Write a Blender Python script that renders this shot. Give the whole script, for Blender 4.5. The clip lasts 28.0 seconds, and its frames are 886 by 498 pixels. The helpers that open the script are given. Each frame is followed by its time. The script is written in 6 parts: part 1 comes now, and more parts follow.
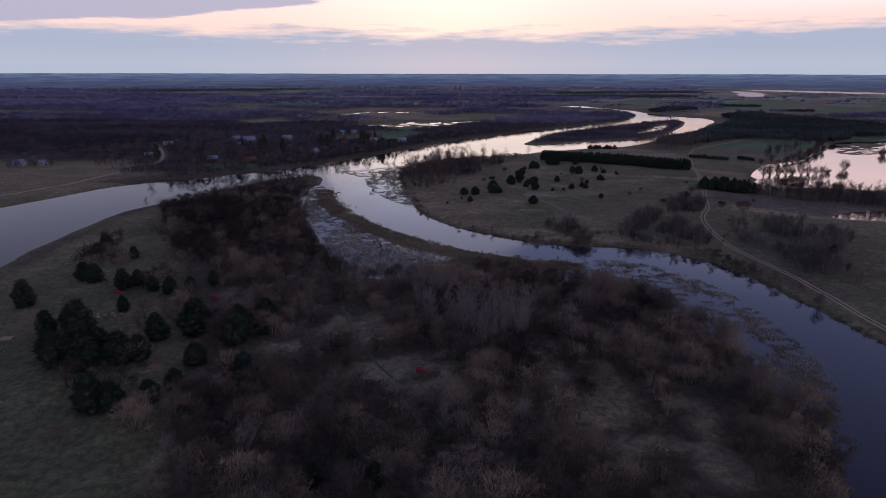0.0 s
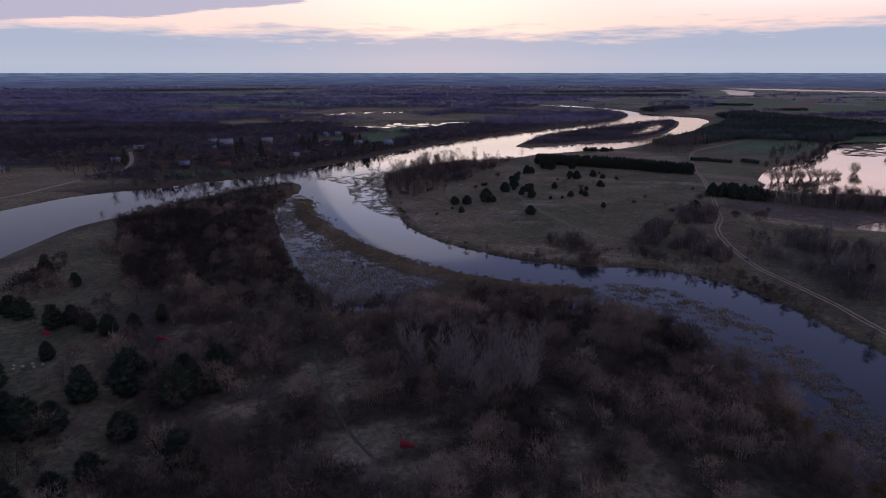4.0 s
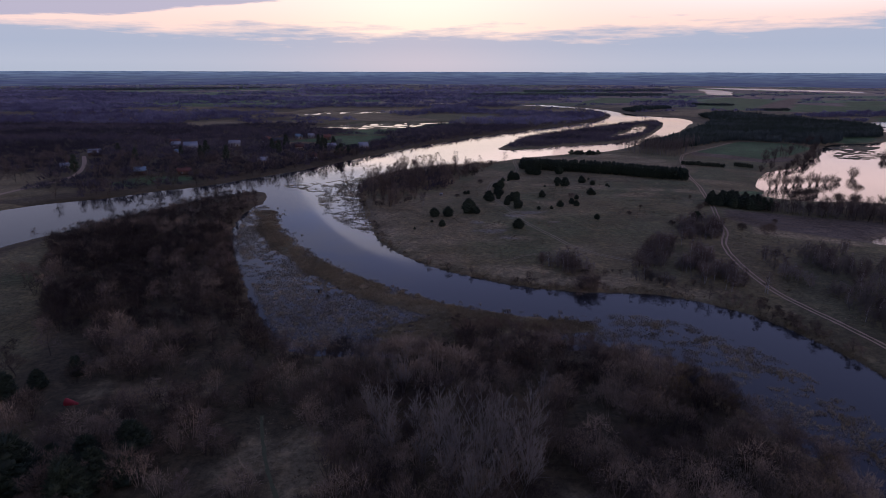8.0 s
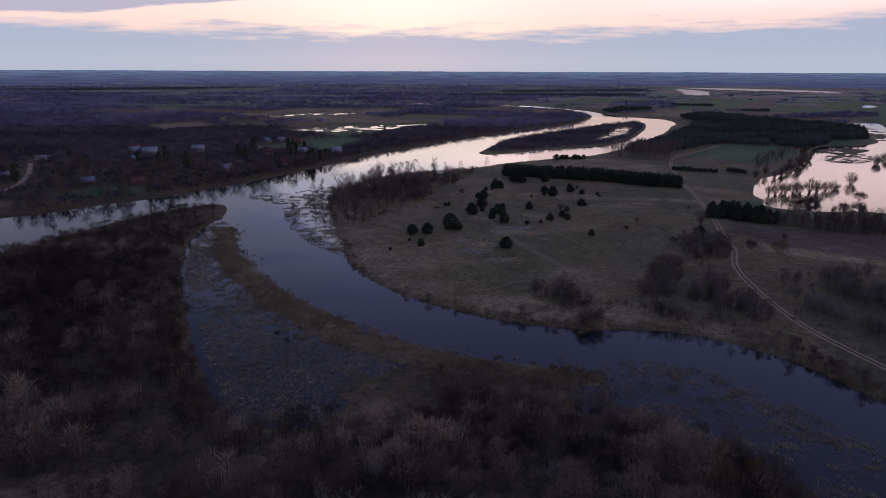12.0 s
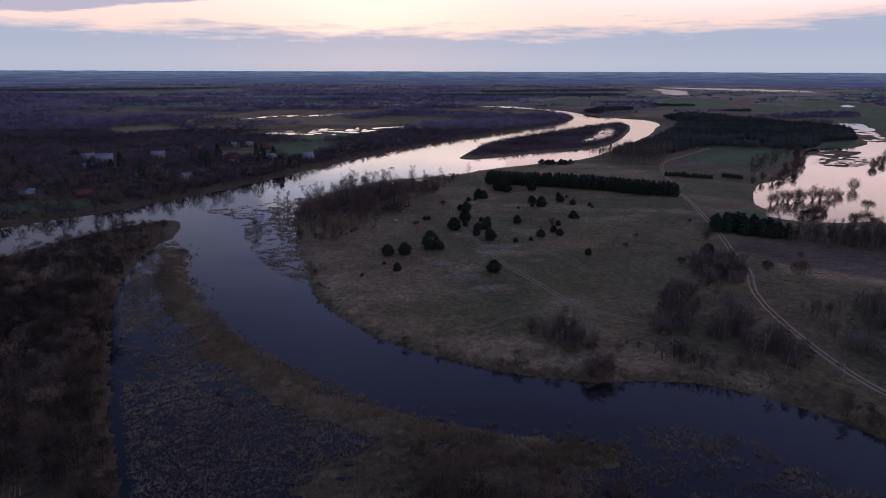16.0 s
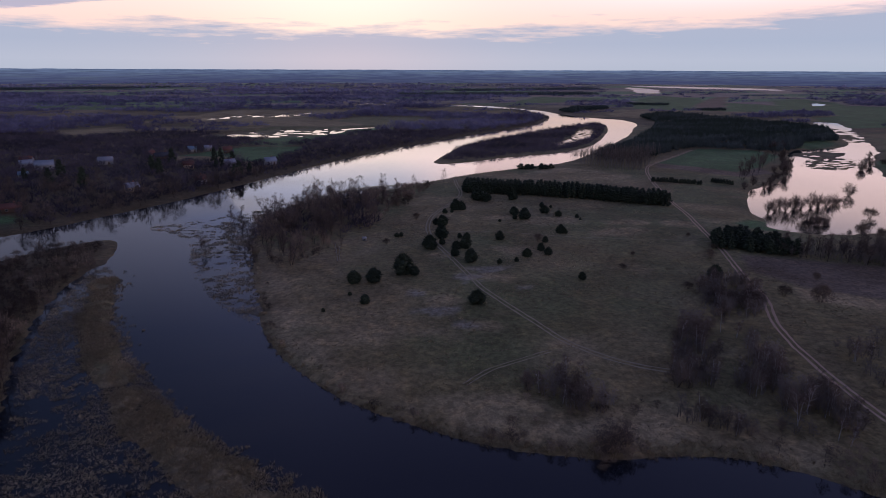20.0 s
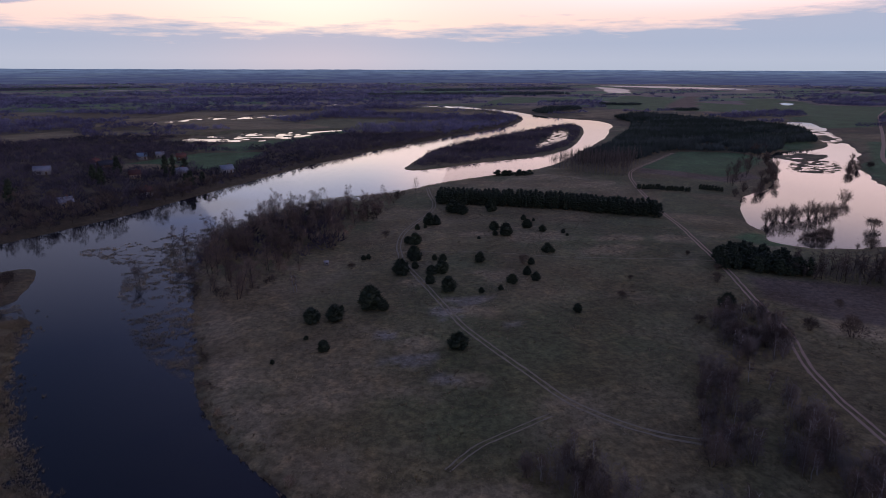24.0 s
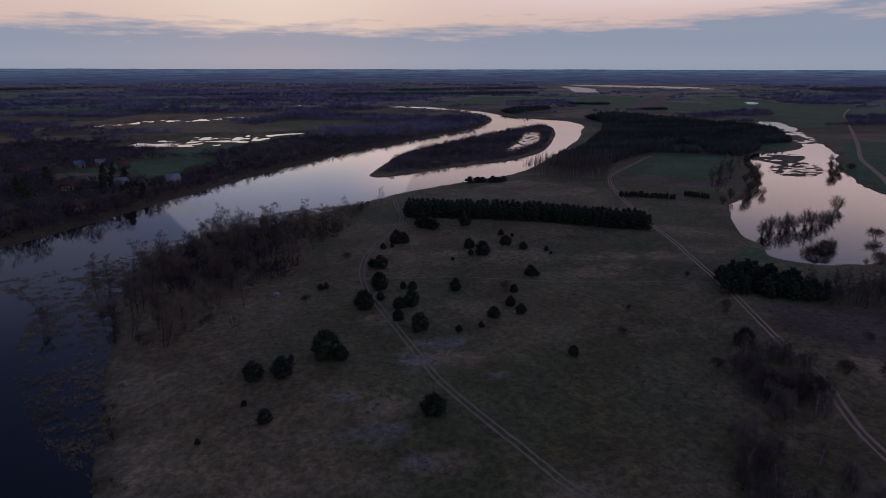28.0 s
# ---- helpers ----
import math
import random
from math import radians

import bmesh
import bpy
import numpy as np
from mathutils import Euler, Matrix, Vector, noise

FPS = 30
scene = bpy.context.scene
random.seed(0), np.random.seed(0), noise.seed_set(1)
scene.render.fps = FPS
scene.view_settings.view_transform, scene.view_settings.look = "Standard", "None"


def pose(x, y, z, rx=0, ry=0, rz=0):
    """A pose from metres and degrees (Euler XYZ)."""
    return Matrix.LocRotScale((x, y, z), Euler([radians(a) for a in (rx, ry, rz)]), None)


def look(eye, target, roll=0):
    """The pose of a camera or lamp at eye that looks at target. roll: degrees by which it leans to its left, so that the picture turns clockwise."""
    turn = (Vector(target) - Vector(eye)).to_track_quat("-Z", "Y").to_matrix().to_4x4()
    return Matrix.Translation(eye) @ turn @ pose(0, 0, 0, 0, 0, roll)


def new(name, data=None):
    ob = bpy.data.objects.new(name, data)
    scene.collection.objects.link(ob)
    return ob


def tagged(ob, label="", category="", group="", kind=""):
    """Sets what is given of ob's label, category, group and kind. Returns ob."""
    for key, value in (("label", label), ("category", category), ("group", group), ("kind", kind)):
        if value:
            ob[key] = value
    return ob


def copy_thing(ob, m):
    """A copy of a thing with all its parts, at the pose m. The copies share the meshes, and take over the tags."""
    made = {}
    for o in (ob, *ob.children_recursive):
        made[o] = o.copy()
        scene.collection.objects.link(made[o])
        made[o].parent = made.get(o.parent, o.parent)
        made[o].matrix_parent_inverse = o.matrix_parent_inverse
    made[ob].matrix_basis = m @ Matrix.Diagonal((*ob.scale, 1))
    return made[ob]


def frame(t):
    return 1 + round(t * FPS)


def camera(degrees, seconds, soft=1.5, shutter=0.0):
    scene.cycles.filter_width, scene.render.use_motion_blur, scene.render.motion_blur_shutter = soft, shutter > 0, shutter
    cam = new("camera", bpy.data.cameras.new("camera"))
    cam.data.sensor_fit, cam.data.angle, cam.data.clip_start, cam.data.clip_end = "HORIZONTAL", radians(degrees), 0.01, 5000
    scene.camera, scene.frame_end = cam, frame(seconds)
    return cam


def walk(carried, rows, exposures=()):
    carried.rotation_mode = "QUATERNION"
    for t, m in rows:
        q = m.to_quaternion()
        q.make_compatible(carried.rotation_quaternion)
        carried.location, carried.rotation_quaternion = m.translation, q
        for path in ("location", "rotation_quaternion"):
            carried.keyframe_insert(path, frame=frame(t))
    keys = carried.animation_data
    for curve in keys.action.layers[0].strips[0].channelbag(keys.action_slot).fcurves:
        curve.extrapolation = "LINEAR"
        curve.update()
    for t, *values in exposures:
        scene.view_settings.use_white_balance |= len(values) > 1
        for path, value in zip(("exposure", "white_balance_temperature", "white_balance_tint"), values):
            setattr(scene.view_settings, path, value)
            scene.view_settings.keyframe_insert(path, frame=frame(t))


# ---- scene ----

# ------------------------------------------------------------------ camera
cam = camera(72.7, 28.0, 0.5)
PATH = [
    (0, (-0.978, 0.032, 73.183), (-1.077, 1.95, 72.624), 0.1),
    (2, (-1.918, 15.722, 73.399), (-1.999, 17.64, 72.838), 0.2),
    (3.5, (-2.577, 27.639, 73.028), (-2.645, 29.557, 72.467), 0.0),
    (5.5, (-3.062, 43.04, 73.054), (-3.101, 44.958, 72.491), 0.1),
    (7, (-3.085, 55.445, 73.073), (-3.098, 57.363, 72.509), 0.1),
    (9, (-3.341, 71.245, 73.067), (-3.319, 73.164, 72.502), 0.2),
    (11, (-3.334, 87.021, 73.61), (-3.277, 88.938, 73.044), 0.2),
    (12.5, (-3.332, 99.445, 73.834), (-3.248, 101.362, 73.268), 0.2),
    (14.5, (-2.396, 115.674, 73.967), (-2.281, 117.588, 73.402), 0.1),
    (17, (-1.297, 136.018, 74.114), (-1.136, 137.929, 73.547), 0.2),
    (19, (-0.173, 152.333, 74.536), (0.032, 154.24, 73.966), 0.2),
    (20.5, (0.783, 164.536, 74.508), (1.022, 166.438, 73.937), 0.2),
    (22.5, (2.449, 180.812, 74.465), (2.732, 182.708, 73.895), 0.2),
    (25, (5.453, 200.91, 74.937), (5.796, 202.796, 74.364), 0.1),
    (26.5, (7.499, 213.111, 74.905), (7.88, 214.989, 74.331), 0.1),
    (28, (9.4, 225.031, 74.696), (9.82, 226.901, 74.123), 0.1),
]
walk(cam, [(t, look(eye, target, roll)) for t, eye, target, roll in PATH],
     exposures=((0, 0.04, 5920, 13), (27.3, 0.04, 5920, 13), (27.6, -0.08, 5920, 13), (28.0, -0.62, 5800, 11)))

# ------------------------------------------------------------------ sky and light
SUN_AZ, SUN_EL = radians(-2.0), radians(5.0)          # where the glow of the set sun sits, from +y


def sky_world():
    w = bpy.data.worlds.new("dusk_sky")
    scene.world = w
    w.use_nodes = True
    nt = w.node_tree
    nt.nodes.clear()
    N, L = nt.nodes.new, nt.links.new

    def math_node(op, a, b=None, c=None):
        n = N("ShaderNodeMath")
        n.operation = op
        for k, v in enumerate((a, b, c)):
            if v is None:
                continue
            if isinstance(v, (int, float)):
                n.inputs[k].default_value = v
            else:
                L(v, n.inputs[k])
        return n.outputs[0]

    def ramp(fac, stops, interp="LINEAR"):
        n = N("ShaderNodeValToRGB")
        n.color_ramp.interpolation = interp
        el = n.color_ramp.elements
        while len(el) < len(stops):
            el.new(0.5)
        for e, (p, c) in zip(el, stops):
            e.position, e.color = p, (*c, 1)
        L(fac, n.inputs[0])
        return n.outputs[0]

    def mix(fac, a, b, blend="MIX"):
        n = N("ShaderNodeMix")
        n.data_type, n.blend_type = "RGBA", blend
        for sock, v in ((n.inputs[0], fac), (n.inputs[6], a), (n.inputs[7], b)):
            if isinstance(v, (int, float)):
                sock.default_value = v
            elif isinstance(v, tuple):
                sock.default_value = (*v, 1)
            else:
                L(v, sock)
        return n.outputs[2]

    def noise_of(vec, scale, detail, rough=0.55):
        n = N("ShaderNodeTexNoise")
        n.inputs["Scale"].default_value, n.inputs["Detail"].default_value = scale, detail
        n.inputs["Roughness"].default_value = rough
        L(vec, n.inputs["Vector"])
        return n.outputs["Fac"]

    co = N("ShaderNodeTexCoord").outputs["Generated"]
    sep = N("ShaderNodeSeparateXYZ")
    L(co, sep.inputs[0])
    x, y, z = sep.outputs
    elev = math_node("MULTIPLY", math_node("ARCSINE", z), 180 / math.pi)
    azim = math_node("MULTIPLY", math_node("ARCTAN2", x, y), 180 / math.pi)

    # flat, drawn-out coordinates for the cloud layers
    comb = N("ShaderNodeCombineXYZ")
    L(math_node("MULTIPLY", azim, 0.05), comb.inputs[0])
    L(math_node("MULTIPLY", elev, 0.42), comb.inputs[1])
    flat = comb.outputs[0]
    n_big = noise_of(flat, 1.6, 5)
    n_fine = noise_of(flat, 5.0, 6, 0.62)

    # clear part of the sky: from the glow to the blue overhead
    clear = ramp(math_node("DIVIDE", elev, 90.0), (
        (0.0, (0.82, 0.60, 0.52)), (0.045, (1.0, 0.71, 0.56)), (0.076, (1.10, 0.82, 0.72)), (0.088, (1.65, 1.22, 1.06)), (0.098, (1.15, 0.98, 1.04)), (0.108, (0.72, 0.75, 0.96)),
        (0.12, (0.52, 0.585, 0.88)), (0.15, (0.38, 0.42, 0.69)), (0.22, (0.265, 0.285, 0.505)), (0.42, (0.142, 0.148, 0.315)), (0.6, (0.15, 0.158, 0.32)), (1.0, (0.165, 0.172, 0.335))))
    # pinker to the sides of the glow
    off = math_node("SUBTRACT", azim, -2.0)
    off2 = math_node("MULTIPLY", off, off)
    side = math_node("SUBTRACT", 1.0, math_node("POWER", 2.718, math_node("DIVIDE", off2, -900.0)))
    low = math_node("SUBTRACT", 1.0, math_node("MULTIPLY", elev, 1 / 14.0))
    low_node = N("ShaderNodeClamp")
    L(low, low_node.inputs[0])
    clear = mix(math_node("MULTIPLY", side, math_node("MULTIPLY", low_node.outputs[0], 0.75)), clear, (0.90, 0.62, 0.58))
    core = math_node("POWER", 2.718, math_node("DIVIDE", math_node("ADD", off2, math_node("MULTIPLY", math_node("POWER", math_node("SUBTRACT", elev, 6.0), 2.0), 6.0)), -120.0))
    clear = mix(math_node("MULTIPLY", core, 0.45), clear, (1.24, 1.02, 0.78))

    # rosy light lasts higher up towards the north-east, the south-west is already dull
    def smooth(v, a, b):
        n = N("ShaderNodeMapRange")
        n.interpolation_type = "SMOOTHSTEP"
        n.inputs[1].default_value, n.inputs[2].default_value = a, b
        L(v, n.inputs[0])
        return n.outputs[0]

    rosy = math_node("MULTIPLY", smooth(azim, 10.0, 32.0), math_node("MULTIPLY", smooth(elev, 4.0, 7.0), math_node("SUBTRACT", 1.0, smooth(elev, 10.0, 19.0))))
    clear = mix(math_node("MULTIPLY", rosy, 0.92), clear, (1.24, 0.92, 0.87))
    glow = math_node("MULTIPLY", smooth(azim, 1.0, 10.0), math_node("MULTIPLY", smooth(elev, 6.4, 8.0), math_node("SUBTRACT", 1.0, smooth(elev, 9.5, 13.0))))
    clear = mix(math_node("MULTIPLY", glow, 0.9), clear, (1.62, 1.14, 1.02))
    dull = math_node("MULTIPLY", math_node("SUBTRACT", 1.0, smooth(azim, -32.0, -3.0)), smooth(elev, 6.5, 10.5))
    clear = mix(math_node("MULTIPLY", dull, 0.90), clear, (0.034, 0.060, 0.150))

    # low bank of cloud along the horizon, with a ragged upper edge
    edge = math_node("ADD", 3.35, math_node("MULTIPLY", math_node("SUBTRACT", n_big, 0.5), 3.4))
    edge = math_node("ADD", edge, math_node("MULTIPLY", math_node("SUBTRACT", n_fine, 0.5), 2.6))
    edge = math_node("ADD", edge, math_node("MULTIPLY", math_node("POWER", 2.718, math_node("DIVIDE", math_node("POWER", math_node("SUBTRACT", azim, 46.0), 2.0), -260.0)), 1.3))
    bank = math_node("MULTIPLY_ADD", math_node("SUBTRACT", edge, elev), 0.85, 0.5)
    bank_c = N("ShaderNodeClamp")
    L(bank, bank_c.inputs[0])
    bank_col = ramp(math_node("DIVIDE", elev, 8.0), (
        (0.0, (0.435, 0.465, 0.52)), (0.10, (0.45, 0.475, 0.535)), (0.28, (0.40, 0.435, 0.515)), (0.5, (0.41, 0.43, 0.51)), (1.0, (0.46, 0.445, 0.50))))
    sky = mix(bank_c.outputs[0], clear, bank_col)

    # a higher grey layer, heavier to the west side, and thin streaks in the glow
    comb2 = N("ShaderNodeCombineXYZ")
    L(math_node("MULTIPLY", azim, 0.035), comb2.inputs[0])
    L(math_node("MULTIPLY", elev, 0.33), comb2.inputs[1])
    comb2.inputs[2].default_value = 4.2
    n_high = noise_of(comb2.outputs[0], 2.2, 6, 0.6)
    heavy = math_node("MULTIPLY_ADD", math_node("ADD", azim, 8.0), -0.0145, 0.0)
    heavy_c = N("ShaderNodeClamp")
    heavy_c.inputs["Min"].default_value, heavy_c.inputs["Max"].default_value = -0.16, 0.30
    L(heavy, heavy_c.inputs[0])
    rise = N("ShaderNodeMapRange")
    rise.inputs[1].default_value, rise.inputs[2].default_value = 6.2, 7.2
    rise.inputs[3].default_value, rise.inputs[4].default_value = -0.50, 0.05
    L(math_node("MULTIPLY_ADD", azim, -0.082, elev), rise.inputs[0])
    high = math_node("ADD", math_node("ADD", n_high, heavy_c.outputs[0]), rise.outputs[0])
    high_m = N("ShaderNodeMapRange")
    high_m.interpolation_type = "SMOOTHSTEP"
    high_m.inputs[1].default_value, high_m.inputs[2].default_value = 0.54, 0.66
    L(high, high_m.inputs[0])
    fade = N("ShaderNodeMapRange")
    fade.inputs[1].default_value, fade.inputs[2].default_value = 8.0, 22.0
    fade.inputs[3].default_value, fade.inputs[4].default_value = 0.9, 0.06
    L(elev, fade.inputs[0])
    sky = mix(math_node("MULTIPLY", high_m.outputs[0], fade.outputs[0]), sky, (0.42, 0.40, 0.49))

    # the physical dusk sky underneath it all
    nish = N("ShaderNodeTexSky")
    nish.sky_type, nish.sun_disc = "NISHITA", False
    nish.sun_elevation, nish.sun_rotation = radians(1.5), SUN_AZ
    sky = mix(0.004, sky, nish.outputs[0], "ADD")
    back = N("ShaderNodeBackground")
    back.inputs["Strength"].default_value = 1.06
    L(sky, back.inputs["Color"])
    out = N("ShaderNodeOutputWorld")
    L(back.outputs[0], out.inputs[0])


sky_world()
sun = bpy.data.lights.new("veiled_sun", "SUN")
sun.energy, sun.angle, sun.color = 0.06, radians(25), (1.0, 0.86, 0.74)
sun_ob = new("veiled_sun", sun)
sun_ob.matrix_world = look((0, 0, 200), (-math.sin(SUN_AZ) * math.cos(SUN_EL), -math.cos(SUN_AZ) * math.cos(SUN_EL), 200 - math.sin(SUN_EL)))


# ------------------------------------------------------------------ materials
class Mat:
    """A node material with short helpers."""

    def __init__(self, name, rough=0.9, spec=0.3):
        self.m = bpy.data.materials.new(name)
        self.m.use_nodes = True
        self.nt = self.m.node_tree
        self.b = self.nt.nodes["Principled BSDF"]
        self.b.inputs["Roughness"].default_value = rough
        self.b.inputs["Specular IOR Level"].default_value = spec
        self.pos = self.nt.nodes.new("ShaderNodeNewGeometry").outputs["Position"]

    def node(self, kind):
        return self.nt.nodes.new(kind)

    def link(self, a, b):
        self.nt.links.new(a, b)

    def noise(self, scale, detail=4, rough=0.6, stretch=None):
        n = self.node("ShaderNodeTexNoise")
        n.inputs["Scale"].default_value, n.inputs["Detail"].default_value = scale, detail
        n.inputs["Roughness"].default_value = rough
        src = self.pos
        if stretch:
            mp = self.node("ShaderNodeMapping")
            mp.inputs["Scale"].default_value = stretch
            self.link(src, mp.inputs[0])
            src = mp.outputs[0]
        self.link(src, n.inputs["Vector"])
        return n.outputs["Fac"]

    def range(self, v, a, b, c=0.0, d=1.0):
        n = self.node("ShaderNodeMapRange")
        for k, val in zip((1, 2, 3, 4), (a, b, c, d)):
            n.inputs[k].default_value = val
        self.link(v, n.inputs[0])
        return n.outputs[0]

    def mix(self, fac, a, b, blend="MIX"):
        n = self.node("ShaderNodeMix")
        n.data_type, n.blend_type = "RGBA", blend
        for sock, v in ((n.inputs[0], fac), (n.inputs[6], a), (n.inputs[7], b)):
            if isinstance(v, (int, float)):
                sock.default_value = v
            elif isinstance(v, tuple):
                sock.default_value = (*v, 1)
            else:
                self.link(v, sock)
        return n.outputs[2]

    def colour(self, c):
        if isinstance(c, tuple):
            self.b.inputs["Base Color"].default_value = (*c, 1)
        else:
            self.link(c, self.b.inputs["Base Color"])
        return self

    def bump(self, h, strength=0.5, dist=0.1):
        n = self.node("ShaderNodeBump")
        n.inputs["Strength"].default_value, n.inputs["Distance"].default_value = strength, dist
        self.link(h, n.inputs["Height"])
        self.link(n.outputs[0], self.b.inputs["Normal"])
        return self


def tint_attr(m, name="tint"):
    a = m.node("ShaderNodeAttribute")
    a.attribute_name = name
    return a.outputs["Color"]


def ground_material():
    m = Mat("meadow_and_soil", 0.95, 0.15)
    tint = tint_attr(m)
    big = m.noise(0.035, 5, 0.6)
    mid = m.noise(0.22, 5, 0.65)
    fine = m.noise(1.6, 5, 0.7)
    blades = m.noise(5.0, 3, 0.7)
    clump = m.noise(0.55, 5, 0.7)
    c = m.mix(m.range(big, 0.35, 0.68), tint, (0.62, 0.58, 0.52), "MULTIPLY")
    c = m.mix(m.range(mid, 0.50, 0.66, 0.0, 0.9), c, (1.55, 1.45, 1.35), "MULTIPLY")
    c = m.mix(m.range(clump, 0.40, 0.58, 0.85, 0.0), c, (0.50, 0.50, 0.48), "MULTIPLY")
    c = m.mix(m.range(fine, 0.34, 0.62, 0.55, 0.0), c, (0.45, 0.45, 0.43), "MULTIPLY")
    c = m.mix(m.range(blades, 0.35, 0.7, 0.4, 0.0), c, (0.5, 0.5, 0.5), "MULTIPLY")
    c = m.mix(1.0, c, (1.09, 1.03, 0.90), "MULTIPLY")
    m.b.inputs["Sheen Weight"].default_value, m.b.inputs["Sheen Roughness"].default_value = 0.08, 0.5
    m.b.inputs["Sheen Tint"].default_value = (0.75, 0.68, 0.58, 1)
    m.colour(c).bump(m.mix(0.5, fine, blades), 0.6, 0.3)
    return m.m


def twig_material(name, a, b, attr=False, through_light=0.4):
    """Bare wood: a and b are the two ends of its colour range."""
    m = Mat(name, 0.85, 0.2)
    if attr:
        sep = m.node("ShaderNodeSeparateColor")
        m.link(tint_attr(m), sep.inputs[0])
        fac = sep.outputs[0]
    else:
        fac = m.node("ShaderNodeObjectInfo").outputs["Random"]
    isl = m.node("ShaderNodeNewGeometry").outputs["Random Per Island"]
    c = m.mix(fac, a, b)
    c = m.mix(m.range(isl, 0.0, 1.0, 0.0, 0.5), c, tuple(v * 0.45 for v in a))
    m.colour(c)
    thin = m.node("ShaderNodeBsdfTranslucent")
    m.link(c, thin.inputs["Color"])
    both = m.node("ShaderNodeMixShader")
    both.inputs[0].default_value = through_light
    m.link(m.b.outputs[0], both.inputs[1])
    m.link(thin.outputs[0], both.inputs[2])
    m.link(both.outputs[0], m.nt.nodes["Material Output"].inputs["Surface"])
    return m.m


def needle_material(name, a, b):
    m = Mat(name, 0.7, 0.3)
    isl = m.node("ShaderNodeNewGeometry").outputs["Random Per Island"]
    rnd = m.node("ShaderNodeObjectInfo").outputs["Random"]
    c = m.mix(rnd, a, b)
    c = m.mix(m.range(isl, 0.0, 1.0, 0.0, 0.6), c, tuple(v * 0.4 for v in a))
    m.colour(c)
    return m.m


def plain_material(name, c, rough=0.8, spec=0.3, grain=1.2, dark=0.6, metal=0.0):
    m = Mat(name, rough, spec)
    m.b.inputs["Metallic"].default_value = metal
    f, g = m.noise(grain, 5, 0.65), m.noise(grain * 9, 3, 0.6)
    col = m.mix(m.range(f, 0.35, 0.7, 0.0, 0.7), c, tuple(v * dark for v in c))
    col = m.mix(m.range(g, 0.4, 0.7, 0.0, 0.35), col, tuple(min(1, v * 1.35) for v in c))
    m.colour(col).bump(g, 0.3, 0.02)
    return m.m


def water_material():
    m = Mat("dark_river_water", 0.04, 0.5)
    m.b.inputs["IOR"].default_value = 1.333
    f = m.noise(0.05, 3, 0.5)
    m.colour(m.mix(f, (0.006, 0.008, 0.013), (0.011, 0.013, 0.016)))
    calm = m.noise(0.012, 3, 0.5, (1.0, 0.5, 1.0))
    # open floodwater far out is ruffled by the wind
    sep = m.node("ShaderNodeSeparateXYZ")
    m.link(m.pos, sep.inputs[0])
    rough = m.node("ShaderNodeMath")
    rough.operation = "ADD"
    m.link(m.range(calm, 0.4, 0.65, 0.02, 0.09), rough.inputs[0])
    m.link(m.range(sep.outputs[1], 1800, 2300, 0.0, 0.26), rough.inputs[1])
    m.link(rough.outputs[0], m.b.inputs["Roughness"])
    m.bump(m.noise(0.9, 4, 0.6, (0.6, 1.0, 1.0)), 0.06, 0.05)
    return m.m


M_GROUND, M_WATER = ground_material(), water_material()
M_SHRUB = twig_material("brown_shrub_twigs", (0.082, 0.062, 0.050), (0.21, 0.163, 0.122), False, 0.18)
M_SHRUB_S = twig_material("brown_thicket_twigs", (0.056, 0.043, 0.036), (0.42, 0.325, 0.235), True, 0.18)
M_TREE = twig_material("bare_tree_twigs", (0.125, 0.095, 0.080), (0.27, 0.21, 0.172))
M_BARK = twig_material("grey_brown_bark", (0.08, 0.065, 0.055), (0.13, 0.11, 0.095))
M_POPLAR = twig_material("pale_poplar_twigs", (0.27, 0.245, 0.215), (0.37, 0.335, 0.30))
M_BIRCH = twig_material("white_birch_bark", (0.46, 0.44, 0.42), (0.62, 0.59, 0.56))
M_BIRCH_TW = twig_material("birch_twigs", (0.13, 0.095, 0.085), (0.19, 0.15, 0.13))
# bluish range with a pale end: aerial haze painted into the twig colour
M_FAR = twig_material("hazed_bare_woods", (0.112, 0.106, 0.185), (0.37, 0.36, 0.54), True)
M_YOUNG = twig_material("grey_birch_thicket_twigs", (0.155, 0.136, 0.124), (0.34, 0.30, 0.272), True)
M_NEARWOOD = twig_material("bare_village_woods", (0.056, 0.050, 0.068), (0.19, 0.163, 0.20), True)
M_NEEDLE = needle_material("pine_needles", (0.027, 0.041, 0.025), (0.048, 0.066, 0.036))
# the pale grey-green end of the needle range imitates haze
M_NEEDLE_FAR = twig_material("hazed_pine_needles", (0.054, 0.076, 0.062), (0.155, 0.185, 0.18), True)
M_PINEBARK = plain_material("pine_bark", (0.13, 0.085, 0.06), 0.9)
M_GOLDEN = twig_material("yellow_willow_twigs", (0.16, 0.115, 0.045), (0.25, 0.185, 0.075))
M_RUSSET = twig_material("russet_bog_scrub_twigs", (0.110, 0.078, 0.060), (0.33, 0.235, 0.170), True)
M_REED = twig_material("dry_reeds", (0.20, 0.165, 0.105), (0.42, 0.34, 0.21), True)
M_SEDGE = twig_material("sedge_and_grass", (0.18, 0.145, 0.09), (0.52, 0.43, 0.27), True)
M_PATH = plain_material("trodden_green_path", (0.120, 0.125, 0.068), 0.95, 0.1, 0.8, 0.7)
M_SAND = plain_material("sandy_track", (0.42, 0.305, 0.215), 0.95, 0.1, 0.8, 0.65)
M_SAND_D = plain_material("worn_grass_track", (0.275, 0.235, 0.160), 0.95, 0.1, 0.6, 0.6)


